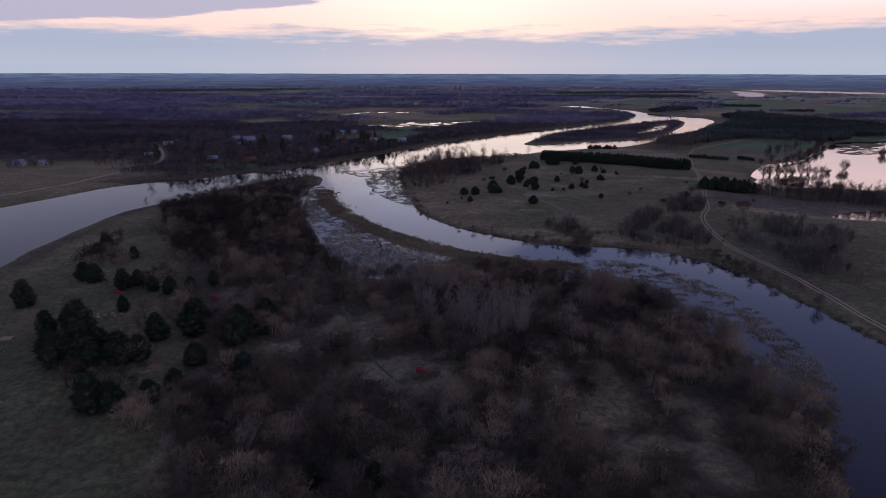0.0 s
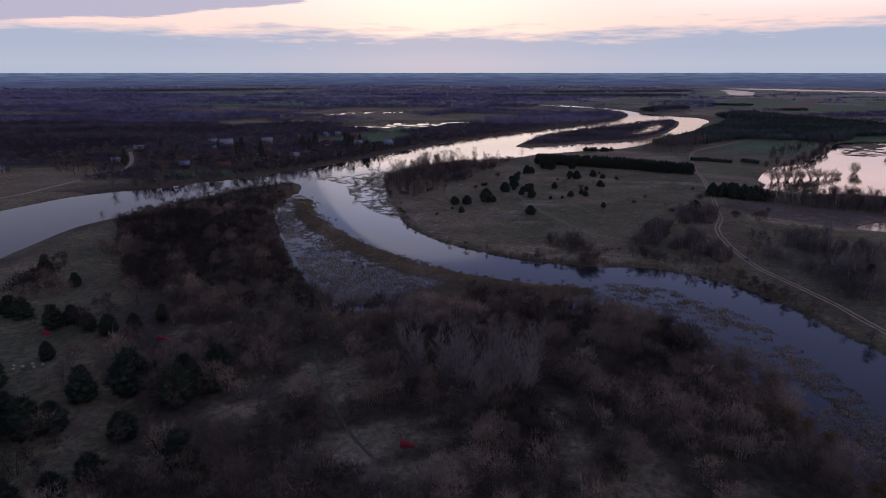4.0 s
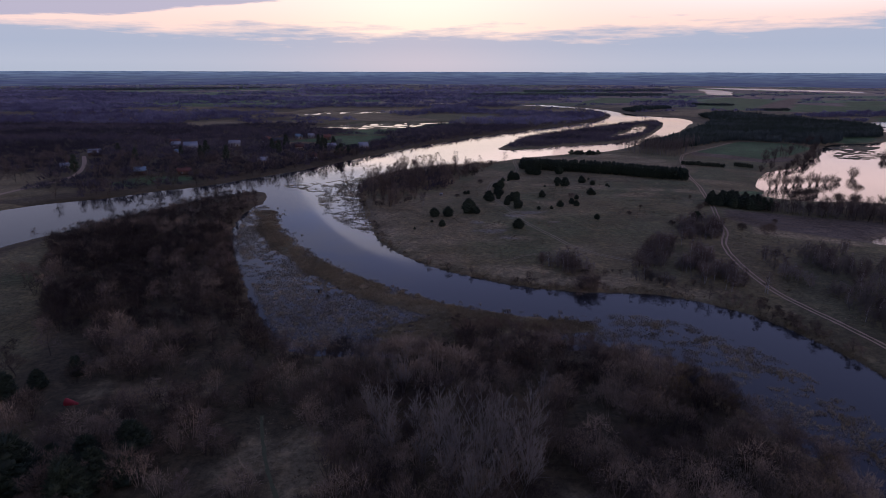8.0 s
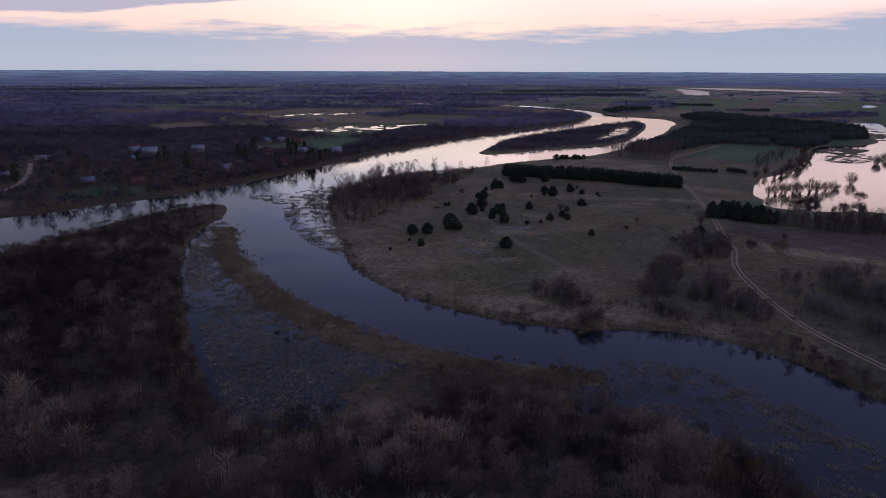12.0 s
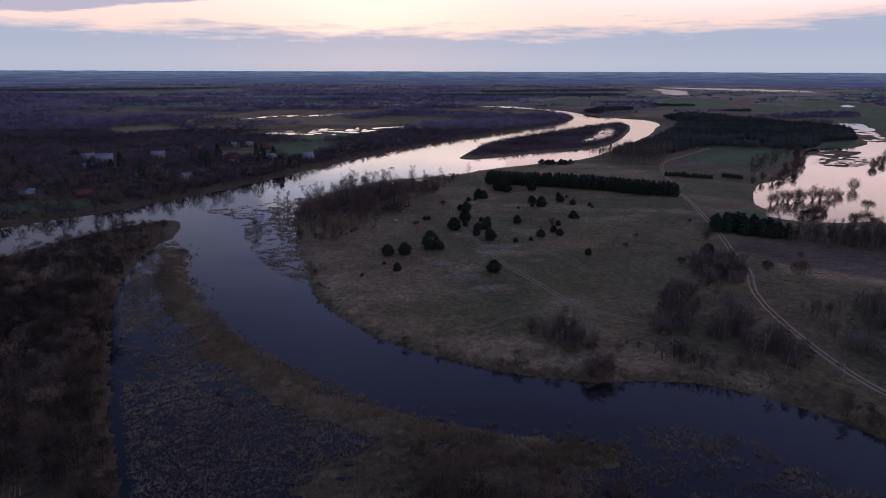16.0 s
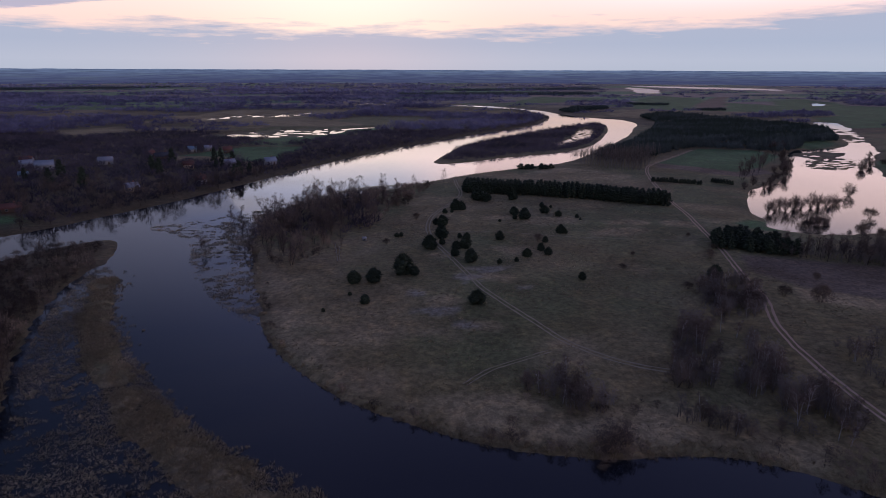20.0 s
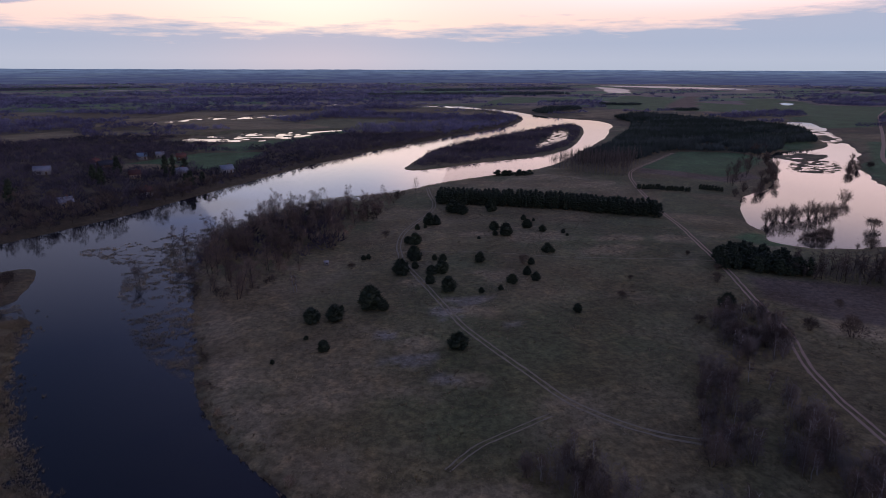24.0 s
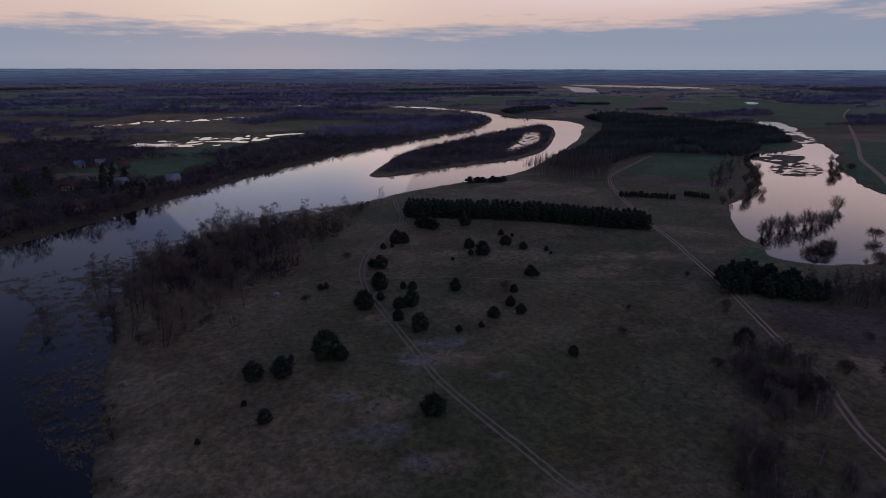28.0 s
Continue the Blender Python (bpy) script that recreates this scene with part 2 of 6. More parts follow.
# ------------------------------------------------------------------ numbers on the plan
def lattice(ix, iy, seed):
    h = (ix.astype(np.int64) * 374761393 + iy.astype(np.int64) * 668265263 + seed * 1442695041) & 0x7FFFFFFF
    h = ((h ^ (h >> 13)) * 1274126177) & 0x7FFFFFFF
    return ((h ^ (h >> 16)) & 0xFFFF) / 65535.0


def vnoise(x, y, seed=0):
    x, y = np.asarray(x, float), np.asarray(y, float)
    ix, iy = np.floor(x).astype(np.int64), np.floor(y).astype(np.int64)
    fx, fy = x - ix, y - iy
    fx, fy = fx * fx * (3 - 2 * fx), fy * fy * (3 - 2 * fy)
    a = lattice(ix, iy, seed) * (1 - fx) + lattice(ix + 1, iy, seed) * fx
    b = lattice(ix, iy + 1, seed) * (1 - fx) + lattice(ix + 1, iy + 1, seed) * fx
    return a * (1 - fy) + b * fy


def fbm(x, y, octaves=4, seed=0):
    """Fractal noise about 0, roughly -0.5 to 0.5."""
    total, amp, out = 0.0, 1.0, 0.0
    for k in range(octaves):
        out = out + amp * (vnoise(x * 2**k + 17.3 * k, y * 2**k - 9.1 * k, seed + k) - 0.5)
        total, amp = total + amp, amp * 0.55
    return out / total * 1.3


def rounded(poly, rounds=2, closed=True):
    p = np.array(poly, float)
    for _ in range(rounds):
        q = np.roll(p, -1, 0) if closed else p[1:]
        a = p if closed else p[:-1]
        cut = np.stack([0.75 * a + 0.25 * q, 0.25 * a + 0.75 * q], 1).reshape(-1, 2)
        p = cut if closed else np.vstack([p[:1], cut, p[-1:]])
    return p


def seg_dist(x, y, line):
    best = np.full(np.shape(x), 1e9)
    for (ax, ay), (bx, by) in zip(line[:-1], line[1:]):
        dx, dy = bx - ax, by - ay
        t = np.clip(((x - ax) * dx + (y - ay) * dy) / (dx * dx + dy * dy + 1e-9), 0, 1)
        best = np.minimum(best, (x - ax - t * dx) ** 2 + (y - ay - t * dy) ** 2)
    return np.sqrt(best)


def inside(x, y, poly):
    hit = np.zeros(np.shape(x), bool)
    for (ax, ay), (bx, by) in zip(poly, np.roll(poly, -1, 0)):
        if ay != by:
            hit ^= ((ay > y) != (by > y)) & (x < (bx - ax) * (y - ay) / (by - ay) + ax)
    return hit


def signed(x, y, poly):
    """Distance to the edge of a closed outline: positive outside, negative inside."""
    d = seg_dist(x, y, np.vstack([poly, poly[:1]]))
    return np.where(inside(x, y, poly), -d, d)


# banks of the river, in metres on the plan
NORTH_BANK = [(-340, -300), (-318, 0), (-300, 150), (-285, 250), (-268, 320), (-256, 350), (-244, 387), (-229, 406), (-204, 416), (-187, 438), (-159, 460),
              (-132, 498), (-110, 530), (-96, 553), (-83, 578), (-66, 613), (-41, 658), (-22, 692), (10, 737), (37, 777), (81, 830), (128, 889),
              (200, 965), (259, 1050), (300, 1150), (302, 1240), (286, 1330), (226, 1440), (129, 1515), (-50, 1585), (-250, 1620)]
EAST_BANK = [(-250, 1638), (-50, 1606), (129, 1540), (236, 1470), (306, 1380), (330, 1290), (332, 1200), (362, 1122), (396, 1095), (388, 1008), (350, 945),
             (316, 870), (247, 764), (187, 678), (164, 652), (118, 624), (85, 606), (59, 590), (43, 573), (21, 560), (-6, 548), (-31, 520), (-52, 495),
             (-72, 461), (-63, 424), (-50, 390), (-42, 360), (-36, 336), (-27, 314), (-11, 290), (3, 278), (15, 270), (30, 263), (47, 259), (64, 259)]
SOUTH_BANK = [(77, 254), (90, 243), (99, 230), (105, 213), (109, 193), (113, 170), (118, 140), (128, 100), (140, 50), (150, 0), (160, -150), (165, -300),
              (105, -300), (100, -150), (82, 0), (66, 60), (66, 95), (79, 118), (84, 135), (85, 150), (83, 168), (84, 188), (78, 209), (70, 226), (56, 232),
              (36, 232), (19, 235), (2, 242), (-15, 257), (-32, 270), (-49, 289), (-65, 314), (-78, 341), (-91, 372), (-96, 388)]
SPIT_BANK = [(-101, 392), (-106, 404), (-109, 424), (-116, 440), (-128, 436), (-145, 418), (-164, 384), (-175, 351), (-189, 325), (-193, 305), (-192, 269),
             (-190, 239), (-186, 215), (-182, 150), (-190, 60), (-205, -100), (-220, -300)]
RIVER = rounded(NORTH_BANK + EAST_BANK + SOUTH_BANK + SPIT_BANK, 2)
ISLAND = rounded([(50, 656), (67, 653), (104, 675), (139, 696), (178, 711), (218, 748), (255, 812), (305, 914), (340, 1010), (326, 1026), (266, 973), (191, 891),
                  (132, 827), (91, 773), (64, 700)], 2)
LAKE = rounded([(680, 1030), (651, 1000), (612, 905), (545, 800), (505, 745), (455, 712), (415, 713), (378, 672), (351, 626), (310, 572), (275, 540), (237, 515), (222, 478),
                (203, 450), (194, 428), (204, 416), (220, 409), (245, 414), (262, 398), (330, 380), (400, 420), (380, 480), (353, 520), (375, 553), (414, 614), (521, 731), (648, 923), (700, 1010)], 2)
POND = rounded([(183, 320), (205, 336), (240, 345), (280, 340), (270, 318), (215, 314)], 2)
FAR_LAKE = rounded([(1195, 2880), (1155, 2540), (1045, 2300), (960, 2140), (895, 2125), (945, 2300), (1050, 2530), (1125, 2850)], 2)
FAR_REACH = rounded([(1300, 3150), (1480, 3050), (1640, 2800), (1705, 2560), (1560, 2340), (1480, 2420), (1414, 2549), (1320, 2800), (1244, 3004)], 2)
LONG_POND = rounded([(-90, 934), (-60, 952), (-30, 975), (9, 992), (9, 974), (-25, 957), (-58, 930)], 2)
POND_B = rounded([(-158, 1262), (-96, 1290), (-90, 1274), (-150, 1246)], 2)
POND_E = rounded([(1037, 1516), (1082, 1543), (1025, 1441), (960, 1390)], 2)
POND_C = rounded([(-960, 2560), (-690, 2620), (-660, 2560), (-900, 2500)], 2)
POND_D = rounded([(-800, 2350), (-600, 2380), (-600, 2350), (-790, 2320)], 2)
WATERS = [RIVER, LAKE, POND, FAR_LAKE, FAR_REACH, LONG_POND, POND_B, POND_C, POND_D, POND_E]

# wet ground where tussocks and open water mix: outline, mean level, height of the tussocks
MARSHES = [
    (rounded([(-107, 402), (-106, 368), (-98, 330), (-82, 290), (-70, 264), (-58, 238), (-46, 214), (-20, 212), (10, 209), (34, 214), (38, 233), (2, 243), (-32, 271), (-66, 315), (-93, 374), (-98, 392)]), -0.13, 0.46),
    (rounded([(34, 238), (60, 240), (78, 226), (90, 200), (92, 170), (90, 140), (80, 120), (74, 128), (76, 160), (66, 188), (56, 206), (30, 220)]), -0.17, 0.40),
    (rounded([(-118, 462), (-89, 443), (-80, 425), (-72, 390), (-56, 358), (-38, 335), (-33, 345), (-40, 372), (-46, 400), (-50, 430), (-56, 462), (-35, 498), (-8, 528), (30, 556), (18, 566), (-12, 556), (-40, 525), (-66, 490), (-92, 470)]), -0.15, 0.46),
    (rounded([(187, 752), (211, 782), (240, 812), (275, 880), (300, 960), (280, 960), (231, 850), (190, 775)]), -0.06, 0.40),
    (rounded([(-175, 870), (-70, 850), (-20, 930), (-40, 985), (-110, 975), (-170, 940)]), 0.03, 0.62),
    (rounded([(-300, 1090), (-180, 1150), (-60, 1230), (-120, 1300), (-250, 1210)]), 0.08, 0.60),
    (rounded([(380, 640), (430, 660), (470, 700), (430, 705), (385, 690)]), 0.05, 0.35),
    (rounded([(530, 745), (590, 840), (640, 930), (620, 940), (560, 850), (510, 765)]), -0.05, 0.45),
    (rounded([(196, 445), (225, 455), (262, 470), (256, 505), (225, 500)]), -0.18, 0.34),
    (rounded([(-60, 1560), (120, 1500), (230, 1430), (330, 1420), (250, 1500), (130, 1560), (-50, 1630)]), 0.05, 0.5),
    (rounded([(373, 647), (398, 664), (418, 657), (425, 639), (390, 598), (365, 586), (348, 594), (343, 606)]), 0.03, 0.32),
]
BAR = [(-98, 380), (-85, 341), (-71, 313), (-54, 287), (-36, 267), (-19, 252), (0, 240), (18, 232), (36, 229)]


def spaced(a, b, start, grow, most):
    out, step = [a], start
    while out[-1] < b:
        out.append(out[-1] + step)
        step = min(step * grow, most)
    return out


GX = np.array([-v for v in spaced(262, 4700, 2.2, 1.035, 90)][:0:-1] + list(np.arange(-262, 330, 2.0)) + spaced(330, 4700, 2.2, 1.035, 90))
GY = np.array([-v for v in spaced(-84, 4300, 3.0, 1.07, 160)][:0:-1] + list(np.arange(84, 500, 2.0)) + list(np.arange(500, 720, 2.6)) + spaced(720, 4800, 2.8, 1.028, 80))


def heights(x, y):
    near = np.hypot(x - 30, y - 300) < 1400
    wob = 2.2 * fbm(x / 9, y / 9, 3, 5) + 5.0 * fbm(x / 40, y / 40, 2, 8)
    wob = wob + 8.0 * fbm(x / 20, y / 20, 3, 6) * np.exp(-(signed(x, y, LAKE) / 25) ** 2)
    d = np.full(np.shape(x), 1e9)
    for k, w in enumerate(WATERS):
        d = np.minimum(d, signed(x, y, w))
    isl = signed(x, y, ISLAND)
    d = np.maximum(d, -isl)
    d = d + wob * np.clip(np.abs(d) / 6 + 0.35, 0, 1)
    land = 0.10 + 1.15 * (1 - np.exp(-np.maximum(d, 0) / 5.0)) + np.clip(d / 60, 0, 1) * (0.9 + 1.6 * fbm(x / 70, y / 70, 3, 3)) + np.clip(d / 12, 0, 1) * 0.35 * fbm(x / 9, y / 9, 3, 4)
    land = np.where(isl < 6, np.minimum(land, 0.55 + 0.3 * fbm(x / 12, y / 12, 2, 9)), land)
    bed = -0.05 - 1.6 * (1 - np.exp(np.minimum(d, 0) / 4.0))
    h = np.where(d > 0, land, bed)
    for n, (poly, mean, amp) in enumerate(MARSHES):
        s = signed(x, y, poly)
        w = np.clip((1.3 if n < 2 else 0.5) - s / 7, 0, 1)
        size, wide = (2.8, 0.35) if n < 4 else (11.0, 0.5) if n in (4, 5) else (5.0, 0.4) if n == len(MARSHES) - 1 else (16.0, 0.8)
        m = mean + amp * (fbm(x / size, y / (size * 0.8), 3, 30 + n) * 1.6 + wide * fbm(x / (size * 5), y / (size * 4), 2, 50 + n))
        if n < 3:
            m = np.minimum(m, -0.06)
        if n == 0:
            m = m + 0.55 * np.clip((x + 26) / 30, 0, 1) * np.clip((238 - y) / 10, 0, 1)
        h = h * (1 - w) + m * w
    ridge = np.exp(-(seg_dist(x, y, BAR) / (4.5 + 4.0 * fbm(x / 16, y / 16, 2, 76))) ** 2)
    h = np.maximum(h, 0.55 * ridge - 0.18 - 3.0 * (1 - np.clip(ridge * 4, 0, 1)) + 1.0 * ridge * fbm(x / 6, y / 6, 3, 77))
    far = np.clip((np.hypot(x, y - 100) - 1500) / 2500, 0, 1)
    return h + far * (d > 0) * (0.3 + 2.0 * np.maximum(fbm(x / 700, y / 500, 3, 12), 0))


XX, YY = np.meshgrid(GX, GY)
ZZ = heights(XX, YY)


def ground_z(x, y):
    x, y = np.asarray(x, float), np.asarray(y, float)
    i = np.clip(np.searchsorted(GX, x) - 1, 0, len(GX) - 2)
    j = np.clip(np.searchsorted(GY, y) - 1, 0, len(GY) - 2)
    u, v = (x - GX[i]) / (GX[i + 1] - GX[i]), (y - GY[j]) / (GY[j + 1] - GY[j])
    return (ZZ[j, i] * (1 - u) + ZZ[j, i + 1] * u) * (1 - v) + (ZZ[j + 1, i] * (1 - u) + ZZ[j + 1, i + 1] * u) * v


# ------------------------------------------------------------------ meshes from arrays
def mesh_of(name, v, f, mat, tint=None, smooth=False):
    v, f = np.asarray(v, np.float32).reshape(-1, 3), np.asarray(f, np.int32)
    k = f.shape[1]
    me = bpy.data.meshes.new(name)
    me.vertices.add(len(v))
    me.vertices.foreach_set("co", v.ravel())
    me.loops.add(f.size)
    me.loops.foreach_set("vertex_index", f.ravel())
    me.polygons.add(len(f))
    me.polygons.foreach_set("loop_start", np.arange(0, f.size, k, dtype=np.int32))
    if tint is not None:
        at = me.attributes.new("tint", "FLOAT_COLOR", "POINT")
        t = np.asarray(tint, np.float32)
        if t.ndim == 1:
            t = np.repeat(t[:, None], 3, 1)
        at.data.foreach_set("color", np.hstack([t, np.ones((len(t), 1), np.float32)]).ravel())
    me.update(calc_edges=True)
    if smooth:
        me.polygons.foreach_set("use_smooth", np.ones(len(f), bool))
    me.materials.append(mat)
    return me


def part(name, me, parent, label=""):
    ob = new(name, me)
    ob.parent = parent
    if label:
        ob["label"] = label
    return ob


def thing(name, label, category, group="", kind=""):
    return tagged(new(name), label, category, group, kind)


def placed(rng, poly, step, jitter=0.9):
    """Points scattered over an outline, about step metres apart."""
    p = np.array(poly, float)
    xs, ys = np.arange(p[:, 0].min(), p[:, 0].max(), step), np.arange(p[:, 1].min(), p[:, 1].max(), step)
    x, y = (a.ravel() for a in np.meshgrid(xs, ys))
    x, y = x + rng.uniform(-0.5, 0.5, len(x)) * step * jitter, y + rng.uniform(-0.5, 0.5, len(y)) * step * jitter
    keep = inside(x, y, p)
    return x[keep], y[keep]


# ------------------------------------------------------------------ ground, water and distance
GRASS, DRY, PALE, LITTER = (0.235, 0.212, 0.115), (0.305, 0.262, 0.158), (0.43, 0.37, 0.245), (0.110, 0.094, 0.062)
GREEN, PLOUGH, OLIVE, REEDBED = (0.085, 0.205, 0.085), (0.195, 0.160, 0.140), (0.165, 0.185, 0.095), (0.31, 0.265, 0.175)
FIELDS = [
    (GREEN, [(232, 628), (310, 705), (366, 696), (363, 661), (302, 598), (271, 579)]),
    (PLOUGH, [(221, 607), (232, 628), (271, 579), (302, 598), (300, 575), (264, 560)]),
    (OLIVE, [(205, 575), (264, 562), (263, 549), (240, 522), (200, 535), (180, 500), (172, 482), (200, 470), (215, 500)]),
    (PLOUGH, [(141, 360), (149, 380), (190, 364), (280, 340), (262, 300), (180, 322), (150, 340)]),
    (PALE, [(146, 342), (180, 320), (178, 312), (140, 330)]),
    (GREEN, [(358, 515), (378, 548), (418, 606), (470, 660), (560, 760), (620, 740), (520, 600), (430, 480)]),
    (GREEN, [(410, 716), (450, 718), (530, 800), (470, 830)]),
    (GREEN, [(-180, 690), (-120, 700), (-70, 720), (-60, 760), (-120, 765)]),
    (GREEN, [(-720, 1370), (-100, 1450), (-90, 1500), (-720, 1430)]),
    (OLIVE, [(-60, 985), (60, 1010), (90, 1130), (-20, 1150), (-60, 1050)]),
    (GREEN, [(420, 1640), (560, 1600), (620, 1760), (450, 1860)]),
    (GREEN, [(560, 1290), (760, 1180), (900, 1330), (820, 1560), (640, 1480)]),
    (GREEN, [(700, 960), (900, 1080), (1150, 1300), (1000, 1420), (820, 1180)]),
    (PLOUGH, [(640, 1500), (800, 1580), (900, 1780), (700, 1720)]),
    (DRY, [(420, 1090), (520, 1180), (500, 1260), (400, 1180)]),
    (DRY, [(-420, 300), (-275, 340), (-262, 420), (-280, 500), (-420, 470)]),
    (PALE, [(-700, 560), (-520, 560), (-520, 640), (-700, 640)]),
    (DRY, [(-330, 1040), (-60, 1180), (0, 1330), (-250, 1330)]),
    (GREEN, [(663, 1652), (840, 1899), (894, 1756), (795, 1550), (599, 1315), (517, 1327)]),
    (GREEN, [(1002, 1606), (1140, 1682), (1102, 1507), (940, 1212), (818, 1164), (821, 1282), (863, 1395)]),
    (GREEN, [(717, 1074), (860, 1131), (896, 1085), (727, 917), (645, 904), (652, 985)]),
    (GREEN, [(346, 1613), (480, 1876), (548, 1803), (478, 1594), (326, 1499)]),
    (GREEN, [(457, 774), (482, 780), (490, 753), (463, 722), (428, 712), (419, 730)]),
    (GREEN, [(419, 620), (450, 639), (500, 660), (420, 560), (350, 500), (378, 561), (398, 597)]),
    (GREEN, [(189, 439), (200, 440), (200, 431), (205, 425), (198, 418), (187, 417), (180, 423), (179, 432)]),
    (PLOUGH, [(891, 1716), (1079, 1919), (696, 1300), (600, 1262)]),
    (OLIVE, [(-190, 850), (-60, 830), (40, 960), (0, 1010), (-120, 1000)]),
    (GREEN, [(-133, 739), (-83, 736), (-73, 668), (-118, 672)]),
    (GREEN, [(-222, 452), (-212, 484), (-182, 486), (-162, 466), (-200, 444)]),
    (GREEN, [(-650, 1418), (-293, 1408), (-280, 1362), (-605, 1355)]),
    (GREEN, [(-139, 799), (-61, 890), (11, 993), (9, 930), (-85, 765)]),
    (DRY, [(-294, 1076), (-140, 1191), (-5, 1010), (-60, 985), (-165, 1000)]),
    (DRY, [(-381, 942), (-327, 1008), (-262, 900), (-335, 869)]),
    ((0.150, 0.148, 0.085), [(101, 226), (112, 250), (118, 268), (150, 305), (178, 300), (180, 250), (150, 190), (112, 196)]),
    (DRY, [(-150, 706), (-118, 690), (-112, 664), (-160, 682), (-180, 706)]),
]
BARE = [(115, 420, 14, 7), (127, 436, 12, 6), (88, 447, 18, 9), (148, 434, 10, 6), (24, 342, 7, 5), (43, 364, 9, 6), (28, 393, 7, 5), (60, 398, 9, 7), (66, 455, 14, 5),
        (30, 322, 6, 4), (-6, 318, 10, 5), (20, 280, 18, 5), (60, 268, 20, 6), (-91, 135, 5, 2.2), (-81, 133, 3, 2), (-30, 160, 7, 13), (-19, 136, 10, 8), (32, 135, 6, 14), (140, 600, 26, 14), (170, 570, 16, 12), (-61, 94, 1.6, 8), (-40, 160, 5, 10), (-25, 132, 9, 7), (-9, 128, 9, 5), (-52, 146, 8, 5), (-68, 187, 14, 5), (20, 142, 4, 14), (28, 119, 9, 6), (37, 107, 8, 5), (50, 118, 5, 9), (47, 100, 5, 8), (28, 277, 13, 5), (42, 268, 12, 4), (66, 264, 16, 4), (84, 256, 9, 4)]
LICHEN = [(20, 335, 7, 4), (33, 362, 6, 7), (45, 374, 8, 4), (26, 323, 5, 3), (52, 352, 4, 3), (14, 350, 4, 3)]

VILLAGE = [(-330, 470), (-262, 440), (-200, 445), (-165, 480), (-120, 545), (-60, 650), (-20, 720), (-70, 770), (-180, 760), (-300, 690), (-360, 560)]


def land_colour(x, y):
    shape = np.shape(x)
    c = np.empty((*shape, 3))
    c[:] = GRASS

    def mixed(col, w):
        c[:] = c + (np.array(col) - c) * np.clip(w, 0, 1)[..., None]

    patch = fbm(x / 55, y / 55, 3, 21)
    mixed(DRY, 0.36 + 2.5 * patch)
    mixed(OLIVE, 1.5 * (fbm(x / 38, y / 38, 3, 23) + 0.06) * 2)
    mixed((0.36, 0.31, 0.215), 1.9 * (fbm(x / 17, y / 11, 3, 24) - 0.14))
    # the near field beside the camera's start is greener, the scrub floor is litter
    mixed((0.195, 0.212, 0.118), np.clip((215 - y) / 70, 0.35, 0.92) * inside(x, y, rounded([(-186, 40), (-184, 220), (-150, 260), (-118, 200), (-92, 128), (-62, 90), (-60, 20)])))
    mixed(LITTER, 0.9 * np.clip(0.5 - signed(x, y, THICKET) / 8, 0, 1))
    far = np.clip((y - 640 + 0.25 * np.abs(x)) / 250, 0, 1) * (fbm(x / 120, y / 60, 2, 40) > -0.05)
    mixed(LITTER, 0.8 * far)
    mixed(LITTER, 0.85 * np.clip(0.5 - signed(x, y, np.array(VILLAGE, float)) / 20, 0, 1))
    # patchwork of fields out in the distance, colours lightened to imitate haze
    u, v = (x * 0.97 + y * 0.22) / 260, (y * 0.97 - x * 0.22) / 120
    cell = lattice(np.floor(u + 0.4 * np.floor(v)), np.floor(v), 5)
    out = np.clip((np.hypot(x, y - 200) - 1150) / 300, 0, 1)
    for lo, hi, col in ((0.0, 0.3, (0.15, 0.30, 0.19)), (0.3, 0.48, (0.26, 0.31, 0.24)), (0.48, 0.62, (0.38, 0.36, 0.34)), (0.62, 0.74, (0.30, 0.27, 0.29)), (0.74, 1.0, (0.24, 0.23, 0.26))):
        mixed(col, out * ((cell >= lo) & (cell < hi)))
    for col, poly in FIELDS:
        mixed(col, np.clip(0.5 - signed(x, y, np.array(poly, float)) / 4, 0, 1))
    side = np.minimum(seg_dist(x, y, EAST_BANK), seg_dist(x, y, SOUTH_BANK))
    mixed((0.42, 0.35, 0.24), 0.7 * np.exp(-((side - 7) / 7) ** 2) * (y < 520) * (x > -70) * np.clip((94 - x) / 12, 0.1, 1) * np.clip(0.75 + 2.5 * fbm(x / 14, y / 14, 3, 64), 0, 1))
    for bx, by, rx, ry in BARE:
        r = np.hypot((x - bx) / rx, (y - by) / ry) + 1.2 * fbm(x / 6, y / 6, 3, 61)
        mixed(PALE, 0.75 * np.clip((1.15 - r) * 2.0, 0, 1))
    for bx, by, rx, ry in LICHEN:
        r = np.hypot((x - bx) / rx, (y - by) / ry) + 1.6 * fbm(x / 5, y / 5, 3, 67)
        mixed((0.36, 0.36, 0.35), 0.8 * np.clip((0.95 - r) * 2.5, 0, 1))
    z = ZZ if shape == ZZ.shape else ground_z(x, y)
    shore = np.exp(-((z - 0.45) / 0.40) ** 2)
    mixed(REEDBED, 0.55 * shore * np.clip(signed(x, y, THICKET) / 5 - 0.6, 0, 1) * np.clip(0.6 + 2 * fbm(x / 14, y / 14, 2, 66), 0, 1))
    mixed((0.085, 0.072, 0.050), 0.85 * np.clip((24 - seg_dist(x, y, NORTH_BANK)) / 8, 0, 1) * (y > 395) * (y < 1100))
    mixed((0.095, 0.078, 0.056), 0.8 * np.clip((15 - seg_dist(x, y, SPIT_BANK)) / 6, 0, 1) * (y > 150) * np.clip(0.9 + 2 * fbm(x / 16, y / 16, 2, 68), 0, 1))
